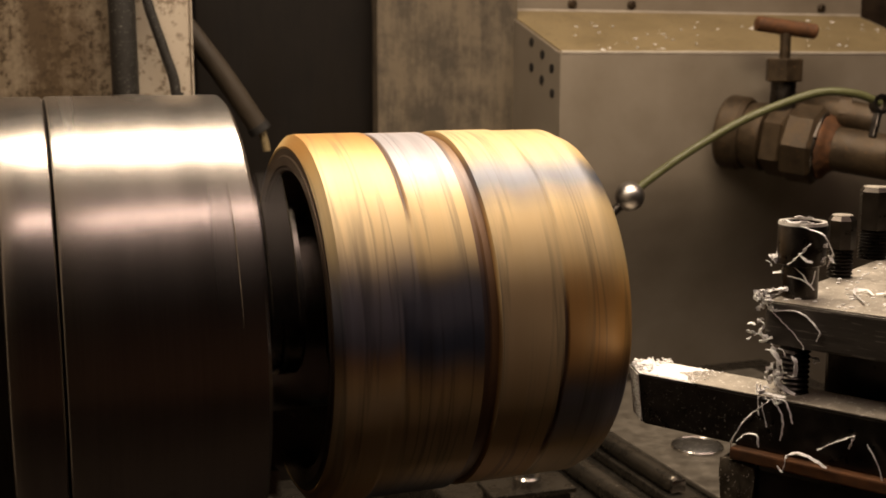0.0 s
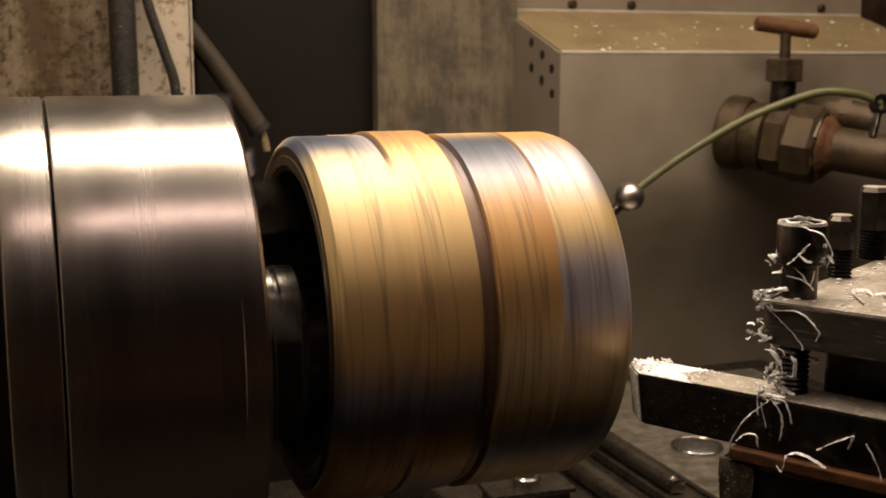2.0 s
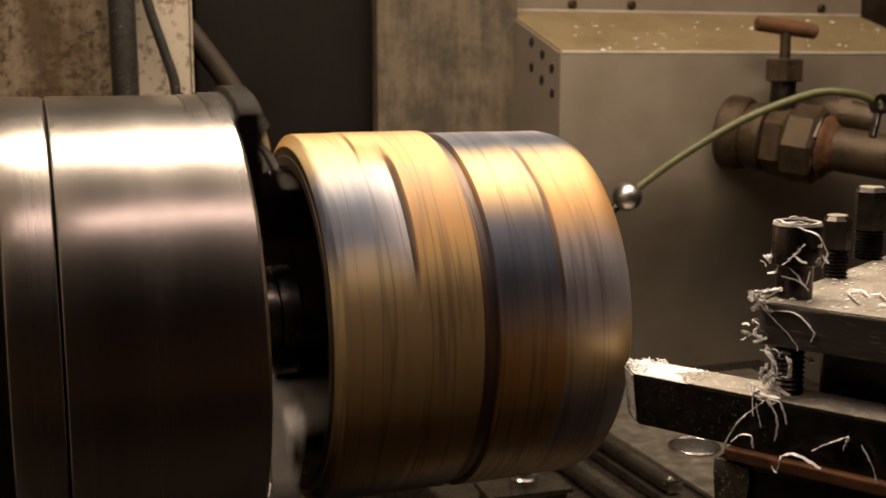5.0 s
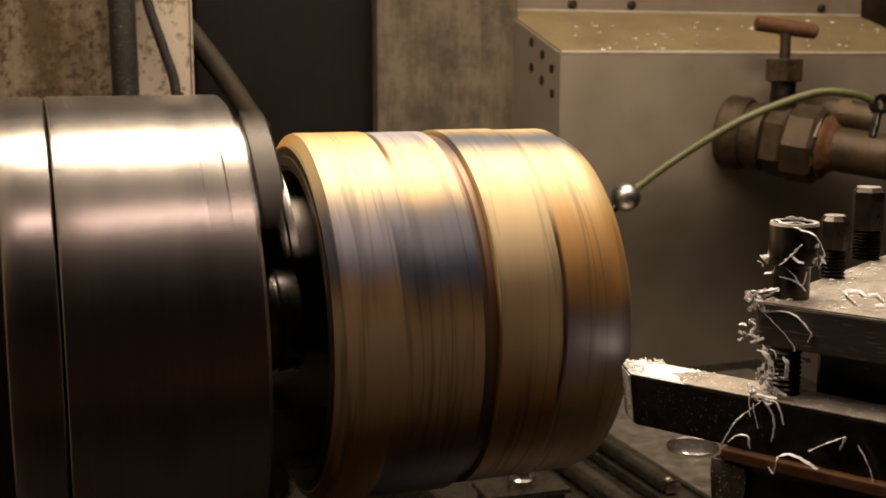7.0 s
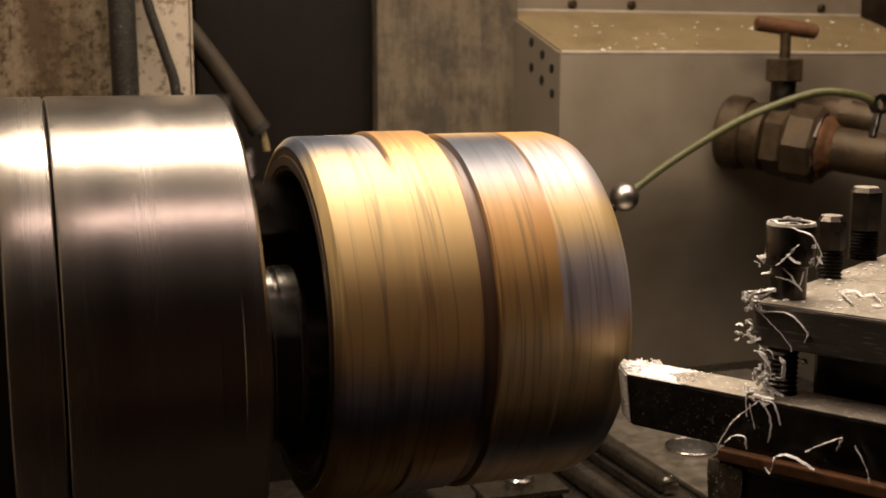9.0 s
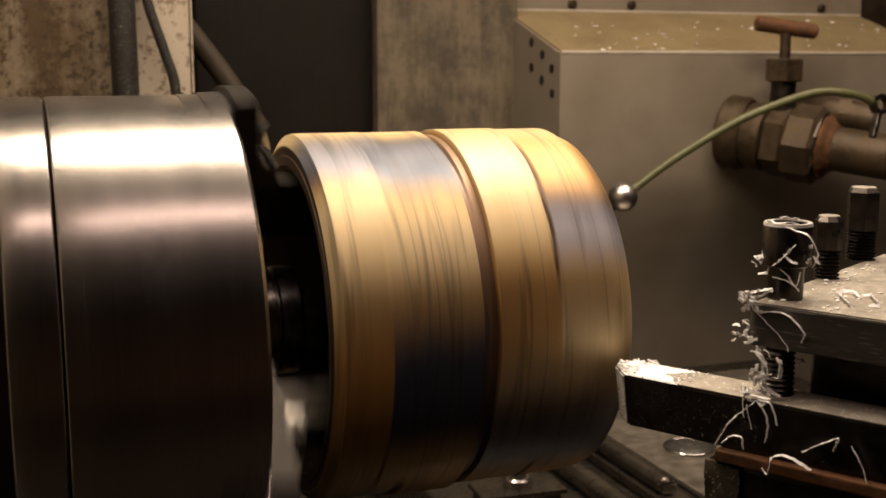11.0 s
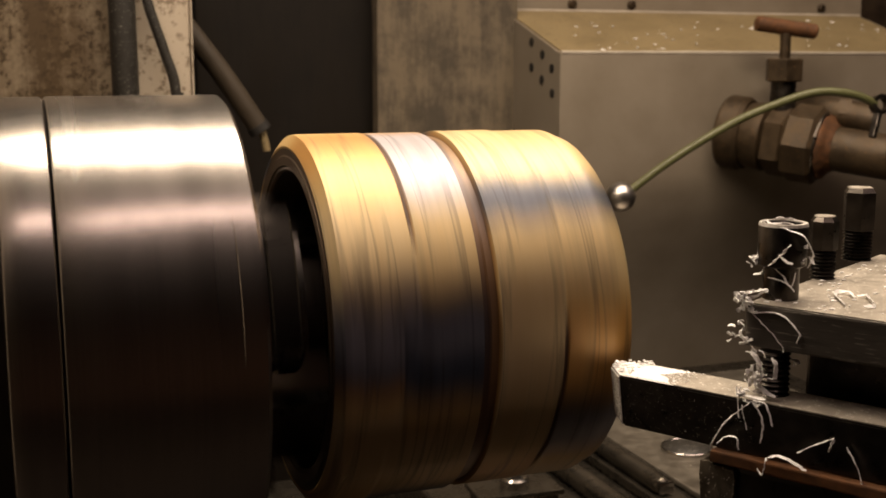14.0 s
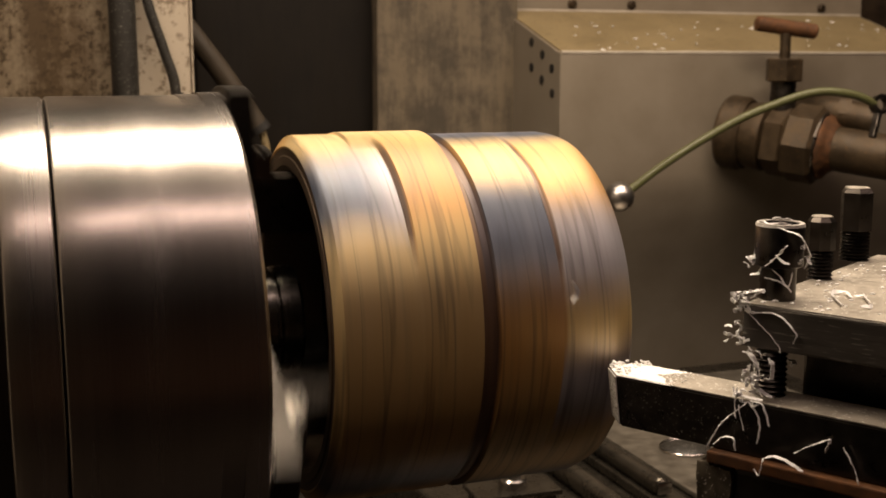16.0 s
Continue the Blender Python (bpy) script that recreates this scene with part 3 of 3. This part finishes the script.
    shim = thing("shim_bar", "rusty brown flat steel bar under the tool", "metal bar", frame_m)
    part("bar", box(0.062, 0.36, -0.006, 0.03, 1.0475, 1.0545, 0.0012), RUST, shim)
    made.append(shim)

    post = thing("tool_post", "dark oily steel tool post with a dusty clamp plate", "tool post", frame_m)
    px, pn, pz = 0.0715, 0.0125, 1.1364
    part("clamp_plate", box(px, px + 0.20, pn, pn + 0.21, 1.1125, pz, 0.0015), STEEL_PLATE, post)
    part("plate_top", box(px + 0.0012, px + 0.1985, pn + 0.0012, pn + 0.2088, pz + 0.0001, pz + 0.0006, 0.0001), STEEL_TOP, post, "dusty worn top face with chip crumbs")
    part("core_block", box(px + 0.020, px + 0.18, pn + 0.040, pn + 0.17, 1.0, 1.1123, 0.002), STEEL_DARK, post)
    bm = box(0.056, 0.076, -0.004, 0.03, 0.94, 1.0462)
    bmesh.ops.subdivide_edges(bm, edges=bm.edges[:], cuts=14, use_grid_fill=True)
    for v in bm.verts:
        v.co += 0.0022 * noise.noise_vector(v.co * 130) + 0.0009 * noise.noise_vector(v.co * 420)
        v.co.z = min(v.co.z, 1.0468)
    part("base_corner", bm, GRIME, post, "grimy speckled block caked with chips", 60)
    part("base_block", box(0.0765, px + 0.25, -0.002, pn + 0.21, 0.94, 1.0470, 0.003), STEEL_DARK, post)
    random.seed(9)
    bm = bmesh.new()
    for k in range(260):
        u, w, s = random.uniform(0.004, 0.19), random.uniform(0.004, 0.2), random.uniform(0.0003, 0.0011)
        bmesh.ops.create_icosphere(bm, subdivisions=1, radius=s, matrix=pose(px + u, pn + w, pz + 0.0006 + s * 0.4, 0, 0, random.uniform(0, 90)) @ Matrix.Diagonal((2.0, 1, 0.7, 1)))
    tagged(part("chip_crumbs", bm, CHIP, post, "scattered pale chip crumbs"), kind="stuff")
    made.append(post)

    made.append(socket_screw(0.1387, -0.2051, 1.1370))
    made.append(bolt("square_head_bolt", 0.2005, -0.1631, 1.1370, 0.0086, 0.0385, 0.018, 8, STEEL_DARK, "dark worn clamp bolt with a bright top"))
    made.append(bolt("square_head_bolt", 0.2668, -0.1146, 1.1370, 0.0108, 0.0485, 0.020, 6, STEEL_DARK, "tall dark hexagonal clamp bolt with an oily thread"))
    for x, y in ((0.181, -0.280), (0.245, -0.240)):
        made.append(bolt("square_head_bolt", x, y, 1.1370, 0.0105, 0.045, 0.022, 6, STEEL_DARK, "dark oily hexagonal clamp bolt"))
    # screw below the plate that presses on the tool
    p = along(0.0855, 0.0215, 0)
    prof = []
    for k in range(9):
        prof += [(1.0858 + k * 0.0029, 0.0092), (1.0872 + k * 0.0029, 0.0078)]
    clamp = thing("clamp_screw", "dark threaded clamp screw pressing on the tool", "bolt", pose(p[0], p[1], 0))
    part("thread", lathe(prof, 28, Z_UP), STEEL_DARK, clamp, "", 25)
    made.append(clamp)
    return made


def chips():
    """Curls that hang on the screw, the plate's corner, the tool and the rusty bar: width, and points along, across, up."""
    curls = [
        (0.0034, [(0.0663, 0.011, 1.1365), (0.0698, 0.011, 1.1407), (0.0756, 0.011, 1.1439), (0.0833, 0.011, 1.1457), (0.0782, 0.011, 1.1418), (0.072, 0.011, 1.1385), (0.0702, 0.011, 1.1325)]),
        (0.0014, [(0.0707, 0.0115, 1.1387), (0.0753, 0.0115, 1.1321), (0.0873, 0.0115, 1.1226), (0.0939, 0.0115, 1.1155), (0.0947, 0.0115, 1.1125)]),
        (0.0012, [(0.0753, 0.0115, 1.1321), (0.0889, 0.0115, 1.1334), (0.0962, 0.0115, 1.131), (0.1033, 0.0115, 1.124), (0.1019, 0.0115, 1.1184)]),
        (0.0022, [(0.0688, 0.01, 1.1263), (0.0721, 0.01, 1.1237), (0.0702, 0.01, 1.1192), (0.0736, 0.01, 1.1156), (0.0698, 0.01, 1.114), (0.0777, 0.01, 1.1173)]),
        (0.003, [(0.0756, 0.006, 1.1111), (0.082, 0.006, 1.1095), (0.0834, 0.006, 1.1026), (0.0816, 0.006, 1.0961), (0.0871, 0.006, 1.0909), (0.0935, 0.006, 1.0884)]),
        (0.0024, [(0.0797, 0.004, 1.1106), (0.0852, 0.004, 1.1053), (0.0866, 0.004, 1.0994), (0.0837, 0.004, 1.0938), (0.0892, 0.004, 1.0886)]),
        (0.0034, [(0.0904, 0.006, 1.1099), (0.093, 0.006, 1.1063), (0.0926, 0.006, 1.099), (0.0888, 0.006, 1.0984)]),
        (0.0022, [(0.0959, 0.02, 1.107), (0.0995, 0.02, 1.1065), (0.0982, 0.02, 1.1043), (0.1012, 0.02, 1.1058)]),
        (0.0022, [(0.074, -0.001, 1.0921), (0.076, -0.001, 1.0883), (0.082, -0.001, 1.088), (0.0914, -0.001, 1.0881)]),
        (0.002, [(0.0766, -0.0012, 1.0926), (0.0756, -0.0012, 1.0821), (0.0767, -0.0012, 1.075)]),
        (0.0012, [(0.084, -0.003, 1.0862), (0.0749, -0.003, 1.0772), (0.0677, -0.003, 1.0695), (0.0627, -0.003, 1.0589), (0.0612, -0.003, 1.0533)]),
        (0.0011, [(0.084, -0.003, 1.0862), (0.0896, -0.003, 1.0801), (0.0914, -0.003, 1.0723), (0.0903, -0.003, 1.0638)]),
        (0.0013, [(0.0851, -0.003, 1.0868), (0.0924, -0.003, 1.0858), (0.0958, -0.003, 1.0783), (0.0966, -0.003, 1.0744)]),
        (0.0011, [(0.0789, -0.003, 1.0831), (0.0803, -0.003, 1.0762), (0.0821, -0.003, 1.0697)]),
        (0.0016, [(0.0677, -0.009, 1.0605), (0.0729, -0.009, 1.0652), (0.0789, -0.009, 1.066), (0.0807, -0.009, 1.0592)]),
        (0.0018, [(0.0915, -0.008, 1.051), (0.0943, -0.008, 1.0486), (0.096, -0.008, 1.0562), (0.1009, -0.008, 1.0603), (0.107, -0.008, 1.0601), (0.1141, -0.008, 1.0577), (0.1188, -0.008, 1.0559)]),
        (0.0017, [(0.1108, -0.002, 1.0625), (0.1181, -0.002, 1.0676), (0.1294, -0.002, 1.074), (0.1292, -0.002, 1.0714), (0.1275, -0.002, 1.0667)]),
        (0.002, [(0.1379, -0.004, 1.072), (0.1431, -0.004, 1.0638), (0.1464, -0.004, 1.0548), (0.1468, -0.004, 1.048)]),
        (0.0016, [(0.079, 0.022, 1.157), (0.085, 0.022, 1.1623), (0.0918, 0.022, 1.1701)]),
        (0.0017, [(0.0851, 0.0215, 1.164), (0.0894, 0.0215, 1.1609), (0.0936, 0.0215, 1.1593)]),
        (0.0014, [(0.0846, 0.0235, 1.1789), (0.0898, 0.0232, 1.1778), (0.0981, 0.0250, 1.1745), (0.0995, 0.0330, 1.1657), (0.0991, 0.034, 1.1613), (0.0969, 0.034, 1.156)]),
        (0.0022, [(0.0701, 0.03, 1.1659), (0.0699, 0.03, 1.1607), (0.0733, 0.03, 1.158), (0.0725, 0.03, 1.1516), (0.0672, 0.03, 1.15)]),
        (0.0014, [(0.0778, 0.0255, 1.1502), (0.0884, 0.0255, 1.148), (0.0938, 0.0255, 1.1436)]),
        (0.0009, [(0.0807, 0.0255, 1.1559), (0.0872, 0.0255, 1.1509), (0.0916, 0.0255, 1.1464), (0.0939, 0.0255, 1.1548)]),
        (0.0024, [(0.1192, 0.0339, 1.1385), (0.1027, 0.0616, 1.1385), (0.1072, 0.0694, 1.1385), (0.1159, 0.0566, 1.1385)]),
        (0.0026, [(0.1149, 0.0623, 1.1385), (0.1196, 0.0662, 1.1385), (0.1229, 0.0585, 1.1385), (0.1303, 0.0468, 1.1385)]),
        (0.0022, [(0.1284, 0.0354, 1.1385), (0.1315, 0.0405, 1.1385), (0.1315, 0.0441, 1.1385)]),
    ]
    out = []
    for k, (w, pts) in enumerate(curls):
        out.append(swarf([along(*p) for p in pts], w * 1.25, twist=(0.5, -0.8, 0.3, 1.0)[k % 4]))
    # a rim of chip round the hollow head
    mid = Vector((0.1387, -0.2051, 0))
    for a0, a1, z in ((150, 260, 1.1806), (20, 75, 1.1804)):
        out.append(swarf([(mid.x + 0.0120 * math.cos(radians(a0 + (a1 - a0) * i / 4)), mid.y + 0.0120 * math.sin(radians(a0 + (a1 - a0) * i / 4)), z + 0.0008 * (i % 2)) for i in range(5)], 0.0014))
    # short broken bits packed at the plate's corner, down the screw and where the screw meets the tool
    random.seed(12)
    spots = [((0.0735, 0.0100, 1.1392), 0.0045, 16), ((0.0710, 0.0100, 1.120), 0.006, 8), ((0.0790, 0.0085, 1.109), 0.004, 4), ((0.0830, 0.0060, 1.096), 0.007, 14), ((0.0800, 0.000, 1.0885), 0.005, 7), ((0.0690, 0.027, 1.157), 0.004, 4), ((0.0975, 0.034, 1.163), 0.005, 4)]
    for (t, n, z), spread, count in spots:
        for k in range(count):
            p = Vector((t + random.uniform(-1, 1) * spread, n - random.uniform(0.0, 0.5) * spread, z + random.uniform(-1, 1) * spread))
            pts = []
            turn, bend = random.uniform(0, 6.28), random.uniform(-0.9, 0.9)
            step = random.uniform(0.0010, 0.0020)
            for i in range(4):
                pts.append(along(*p))
                turn += bend
                p = p + Vector((step * math.cos(turn), step * random.uniform(-0.4, 0.4), step * math.sin(turn)))
            out.append(swarf(pts, random.uniform(0.0018, 0.0036), label="short broken pale steel chip", twist=random.uniform(-2, 2)))
    return out


CARRIAGE = tool_post() + chips()


# ---- the carriage behind and below the workpiece ----
def carriage():
    made = []
    t = thing("carriage", "grey oily lathe carriage with machined ridges", "lathe carriage")
    part("saddle", box(0.10, 0.72, 0.095, 0.62, 0.777, 0.845, 0.004), STEEL_BED, t)
    part("ridge", box(0.292, 0.325, 0.12, 0.46, 0.846, 0.8562, 0.003), STEEL_BED, t)
    part("ridge", box(0.240, 0.262, 0.10, 0.42, 0.846, 0.866, 0.008), STEEL_BED, t, "", 60)
    part("slide_plate", box(0.345, 0.66, 0.10, 0.56, 0.846, 0.852, 0.002), STEEL_SLIDEWAY, t, "worn machined slide face")
    part("round_boss", lathe([(0.0, 0.028), (0.002, 0.0265), (0.0045, 0.022), (0.0065, 0.015), (0.0075, 0.008), (0.008, 0.001)], 40, Matrix.Translation((0.406, 0.300, 0.852)) @ Z_UP), RUBBER, t, "dark round boss", 60)
    part("boss_rim", lathe([(0.0, 0.0270), (0.0022, 0.0270), (0.0030, 0.0277), (0.0022, 0.0284), (0.0, 0.0284)], 48, Matrix.Translation((0.406, 0.300, 0.8522)) @ Z_UP), STEEL_BRIGHT, t, "thin bright rim", 40)
    made.append(t)
    r = thing("guide_bar", "oily steel guide bar with a bright end", "metal bar")
    part("bar", box(0.2965, 0.3155, 0.180, 0.345, 0.8565, 0.873, 0.0075), STEEL_BED, r, "", 60)
    part("end_cap", box(0.2985, 0.3140, 0.1765, 0.1798, 0.8585, 0.8710, 0.0016), STEEL_BRIGHT, r, "bright bar end", 40)
    made.append(r)
    p = thing("clamp_plate", "flat steel clamp plate with a bright nut", "clamp", pose(0.172, 0.234, 0.864, 0, 0, -3))
    part("plate", box(-0.043, 0.043, -0.022, 0.024, -0.005, 0.0, 0.001), STEEL_BED, p)
    part("packing_block", box(-0.038, 0.040, -0.014, 0.022, -0.0185, -0.0052, 0.001), STEEL_DARK, p)
    part("nut", lathe([(0.0, 0.014), (0.008, 0.014), (0.010, 0.012), (0.010, 0.008), (0.016, 0.0078), (0.017, 0.006)], 24, Z_UP), STEEL_BRIGHT, p, "bright round nut", 30)
    made.append(p)
    lev = thing("ball_lever", "steel lever with a polished ball knob", "lever", pose(0.471, 0.577, 1.095))
    bm = bmesh.new()
    bmesh.ops.create_uvsphere(bm, u_segments=32, v_segments=20, radius=0.0195)
    part("ball_knob", bm, STEEL_SATIN, lev, "polished steel ball", 60)
    part("stem", tube([(0, 0, 0), (-0.035, 0.004, -0.032), (-0.12, 0.01, -0.25)], 0.0062, 12), STEEL_DARK, lev, "", 40)
    made.append(lev)
    hose = part("coolant_hose", tube(curve([(0.474, 0.576, 1.099), (0.53, 0.562, 1.141), (0.60, 0.54, 1.186), (0.655, 0.522, 1.212), (0.71, 0.505, 1.229), (0.755, 0.490, 1.226), (0.785, 0.482, 1.214)], 10), 0.0054, 10), GREEN, None, "", 60)
    tagged(hose, "thin green plastic hose arching to the valve", "hose")
    return made, hose


CARRIED, HOSE = carriage()
CARRIAGE += CARRIED


# ---- the valve in front of the cover ----
def valve():
    t = thing("pipe_valve", "grimy brass pipe valve with a rusty T-handle", "valve", pose(0.752, 0.779, 1.163, 0, 7, -55))
    part("flange", lathe([(0.0, 0.053), (0.004, 0.056), (0.030, 0.056), (0.036, 0.052)], 44), GREASE, t, "", 30)
    part("body", lathe([(0.036, 0.048), (0.052, 0.051), (0.066, 0.051), (0.070, 0.044)], 40), GREASE, t, "", 30)
    part("hex_nut", lathe([(0.070, 0.050), (0.073, 0.0545), (0.098, 0.0545), (0.102, 0.050)], 6), GREASE, t, "", 20)
    part("big_nut", lathe([(0.102, 0.054), (0.106, 0.058), (0.142, 0.058), (0.148, 0.052)], 8), GREASE, t, "", 20)
    part("collar", lathe([(0.148, 0.050), (0.1505, 0.0495), (0.1515, 0.046), (0.1515, 0.034)], 30), STEEL_DARK, t, "black end face", 30)
    bm = lathe([(0.1516, 0.034), (0.1520, 0.0475), (0.1560, 0.0462), (0.1600, 0.0400), (0.1660, 0.0352), (0.1700, 0.033)], 48)
    for v in bm.verts:
        v.co += 0.0022 * noise.noise_vector(v.co * 140)
    part("weld_bead", bm, RUST, t, "orange rusty weld bead", 60)
    part("pipe", lathe([(0.153, 0.0325), (0.62, 0.0325)], 36), GREASE, t, "grimy steel pipe", 30)
    inv = pose(0, 0, 0, 0, 7, -55).inverted()
    up = Matrix.Translation((0.086, 0.0, 0.006)) @ inv @ Z_UP
    part("stem_base", lathe([(0.03, 0.020), (0.066, 0.0185), (0.080, 0.0185)], 24, up), STEEL_DARK, t, "", 30)
    part("stem_nut", lathe([(0.080, 0.026), (0.082, 0.0285), (0.112, 0.0285), (0.114, 0.026)], 6, up), GREASE, t, "", 20)
    part("stem", lathe([(0.114, 0.008), (0.158, 0.008)], 16, up), GREASE, t, "", 30)
    bar = Matrix.Translation((0.086, 0.0, 0.006)) @ inv @ Matrix.Translation((0, 0, 0.159)) @ pose(0, 0, 0, 0, 8, -21)
    part("t_handle", lathe([(-0.046, 0.008), (-0.043, 0.0112), (0.043, 0.0112), (0.046, 0.008)], 20, bar), RUST, t, "rusty T-handle", 30)
    e = thing("pipe_elbow", "small grimy pipe elbow behind the valve", "pipe fitting", pose(0.885, 0.70, 1.192, 0, 0, -40))
    part("elbow", tube(curve([(-0.05, 0.09, -0.01), (-0.03, 0.03, 0.0), (0.0, 0.0, 0.0), (0.06, -0.01, -0.012)], 8), 0.024, 16), GREASE, e, "", 40)
    part("ring_nut", lathe([(0.0, 0.029), (0.018, 0.029)], 8, pose(0.01, 0, 0)), GREASE, e, "", 20)
    c = thing("hose_clamp", "small dark hose fitting on the valve pipe", "hose fitting", pose(0.785, 0.482, 1.213, 0, 20, 20))
    part("ring", lathe([(-0.006, 0.008), (-0.006, 0.013), (0.006, 0.013), (0.006, 0.008)], 24, pose(0, 0, 0, 0, 0, 60), True), STEEL_DARK, c, "", 30)
    part("clip", box(-0.004, 0.004, -0.004, 0.004, -0.045, -0.011, 0.001), STEEL_DARK, c)
    return t


valve()


# ---- hoses by the panels ----
def hoses():
    h = part("braided_hose", tube(curve([(-0.150, 0.695, 1.75), (-0.148, 0.692, 1.45), (-0.1465, 0.69, 1.3), (-0.146, 0.69, 1.1), (-0.146, 0.69, 0.012)], 10), 0.0158, 16), RUBBER, None, "", 60)
    tagged(h, "black oily rubber hose hanging before the cream panel", "hose")
    h = part("electric_cable", tube(curve([(-0.150, 0.705, 1.55), (-0.120, 0.704, 1.36), (-0.098, 0.703, 1.28), (-0.086, 0.702, 1.23), (-0.082, 0.702, 1.1), (-0.08, 0.702, 0.006)], 10), 0.0062, 12), RUBBER, None, "", 60)
    tagged(h, "thin black cable hanging before the cream panel", "cable")
    h = part("drain_hose", tube(curve([(-0.16, 0.80, 1.45), (-0.0542, 0.795, 1.307), (-0.009, 0.795, 1.2455), (0.0345, 0.795, 1.178)], 10), 0.0138, 16), BROWN_RUBBER, None, "", 60)
    tagged(h, "thick brown rubber drain hose with an open end", "hose")
    part("mouth_plug", lathe([(0.0, 0.0150), (0.010, 0.0152)], 24, pose(0.030, 0.795, 1.185, 0, 57, 0)), BLACK, h, "black plug for the dark hose mouth", 30)
    part("inner_tube", tube([(0.036, 0.793, 1.178), (0.0395, 0.792, 1.166), (0.0425, 0.792, 1.150)], 0.0052, 12), DUST, h, "inner tube with its lit look in a yellowish colour", 60)


hoses()


# ---- lathe bed and headstock around the view ----
def lathe_frame():
    t = thing("lathe_bed", "dark cast iron lathe bed below the carriage", "lathe bed")
    part("bed_rail", box(-0.9, 2.2, -0.05, 0.09, 0.60, 0.776, 0.004), STEEL_DARK, t, "front rail coloured black to cut light on the ring")
    part("bed_rail", box(-0.9, 2.2, 0.40, 0.56, 0.60, 0.776, 0.004), STEEL_BED, t)
    part("bed_base", box(-0.9, 2.2, -0.10, 0.62, 0.0, 0.599, 0.006), STEEL_DARK, t)
    h = thing("headstock", "grey painted cast iron lathe headstock", "headstock")
    part("housing", box(-0.9, -0.345, -0.25, 0.60, 0.78, 1.5, 0.02), COVER_GREY, h)
    s = thing("cross_slide", "dark oily cross slide under the tool post", "cross slide")
    part("slide", box(0.13, 0.60, -0.42, -0.08, 0.85, 0.938, 0.004), STEEL_DARK, s)
    return s


CARRIAGE.append(lathe_frame())


# ---- chips thrown off the tool ----
def flying_chip(size):
    ob = part("flying_chip", ribbon(curve([(-size, 0, 0), (-size * 0.3, 0, size * 0.45), (size * 0.5, 0, size * 0.3), (size, 0, -size * 0.3)], 8), size * 0.45, 0.0005, (0, -1, 0.3), 2.0), CHIP)
    return tagged(ob, "small bright curled chip thrown off the tool", "metal chip", "flying chips")


# the moment, where it is then, its size
THROWN = [(1.0, (0.0456, -0.030, 1.2335), 0.0060), (12.0, (0.0844, -0.1614, 1.1223), 0.0030), (13.0, (0.0780, -0.2046, 1.1130), 0.0110), (15.0, (0.0993, -0.1353, 1.1795), 0.0050), (15.5, (0.0512, -0.1723, 1.1129), 0.0040), (16.0, (-0.0053, -0.2097, 1.1506), 0.0050)]
FLYING = [flying_chip(row[2]) for row in THROWN]


# ---- motion ----
RATE = 96.793  # degrees that the spindle turns in 1/25 s


# The speed wanders a little: degrees ahead of the even turn.
WANDER = [(0, 20), (0.5, 12), (1.0, 12), (2.5, 4), (3.0, 0), (3.5, -3), (4.0, -8), (6.5, -18), (8.0, -23), (9.0, -13), (11.5, -14), (13.0, -14), (14.5, -7), (15.5, 0), (16.1, 0)]


def wander(t):
    for (p, u), (q, w) in zip(WANDER, WANDER[1:]):
        if p <= t <= q:
            return u + (w - u) * (t - p) / (q - p)
    return 0.0


def spindle_angle(t):
    """Turn of the spindle, even between half seconds."""
    half = math.floor(t * 2 + 1e-6)
    a, b = math.floor(half * 12.5 + 1e-6), math.floor((half + 1) * 12.5 + 1e-6)
    return RATE * (a + (b - a) * (t * 2 - half)) + wander(t)


def feed(t):
    """Feed of the carriage towards the chuck: still at first, then steady."""
    return 0.0014 - 0.0151 * max(0.0, t - 1.5) / 14.5


def motions():
    for ob in (CHUCK, WORK):
        walk(ob, [(k / FPS, pose(0, 0, AX) @ Matrix.Rotation(radians(spindle_angle(k / FPS) % 360), 4, "X")) for k in range(int(16 * FPS) + 1)])
    for (t, place, size), ob in zip(THROWN, FLYING):
        turn = pose(0, 0, 0, 0, 25, 20)
        rest, flat = Vector((0.0800, -0.137, 1.0872)), pose(0, 0, 0, 78, 0, 15)
        far = Vector(place) * 2 - Vector((0.0765 + feed(t), -0.135, 1.0885)) + Vector((0, 0, -0.03))
        rows = [(k, Matrix.Translation(rest) @ flat) for k in (0.0, 1.5) if k < t - 0.1]
        rows.append((t - 0.1, Matrix.Translation(rest + Vector((feed(t), 0, 0))) @ flat))
        rows.append((t, Matrix.Translation(place) @ turn @ pose(0, 0, 0, 0, 60, 0)))
        if t < 15.9:
            rows.append((t + 0.1, Matrix.Translation(far) @ turn @ pose(0, 0, 0, 0, 120, 0)))
            rows.append((t + 0.3, Matrix.Translation((0.30, -0.02, 0.875)) @ turn @ pose(0, 0, 0, 0, 160, 0)))
            rows.append((16.0, Matrix.Translation((0.30, -0.02, 0.875)) @ turn @ pose(0, 0, 0, 0, 160, 0)))
        walk(ob, rows)
    for ob in CARRIAGE + [HOSE]:
        m = ob.matrix_basis.copy()
        share = 0.6 if ob is HOSE else 1.0
        walk(ob, [(t, Matrix.Translation((feed(t) * share, 0, 0)) @ m) for t in (0.0, 0.75, 1.5, 2.25, 5, 8, 11, 13.5, 16.0)])


motions()
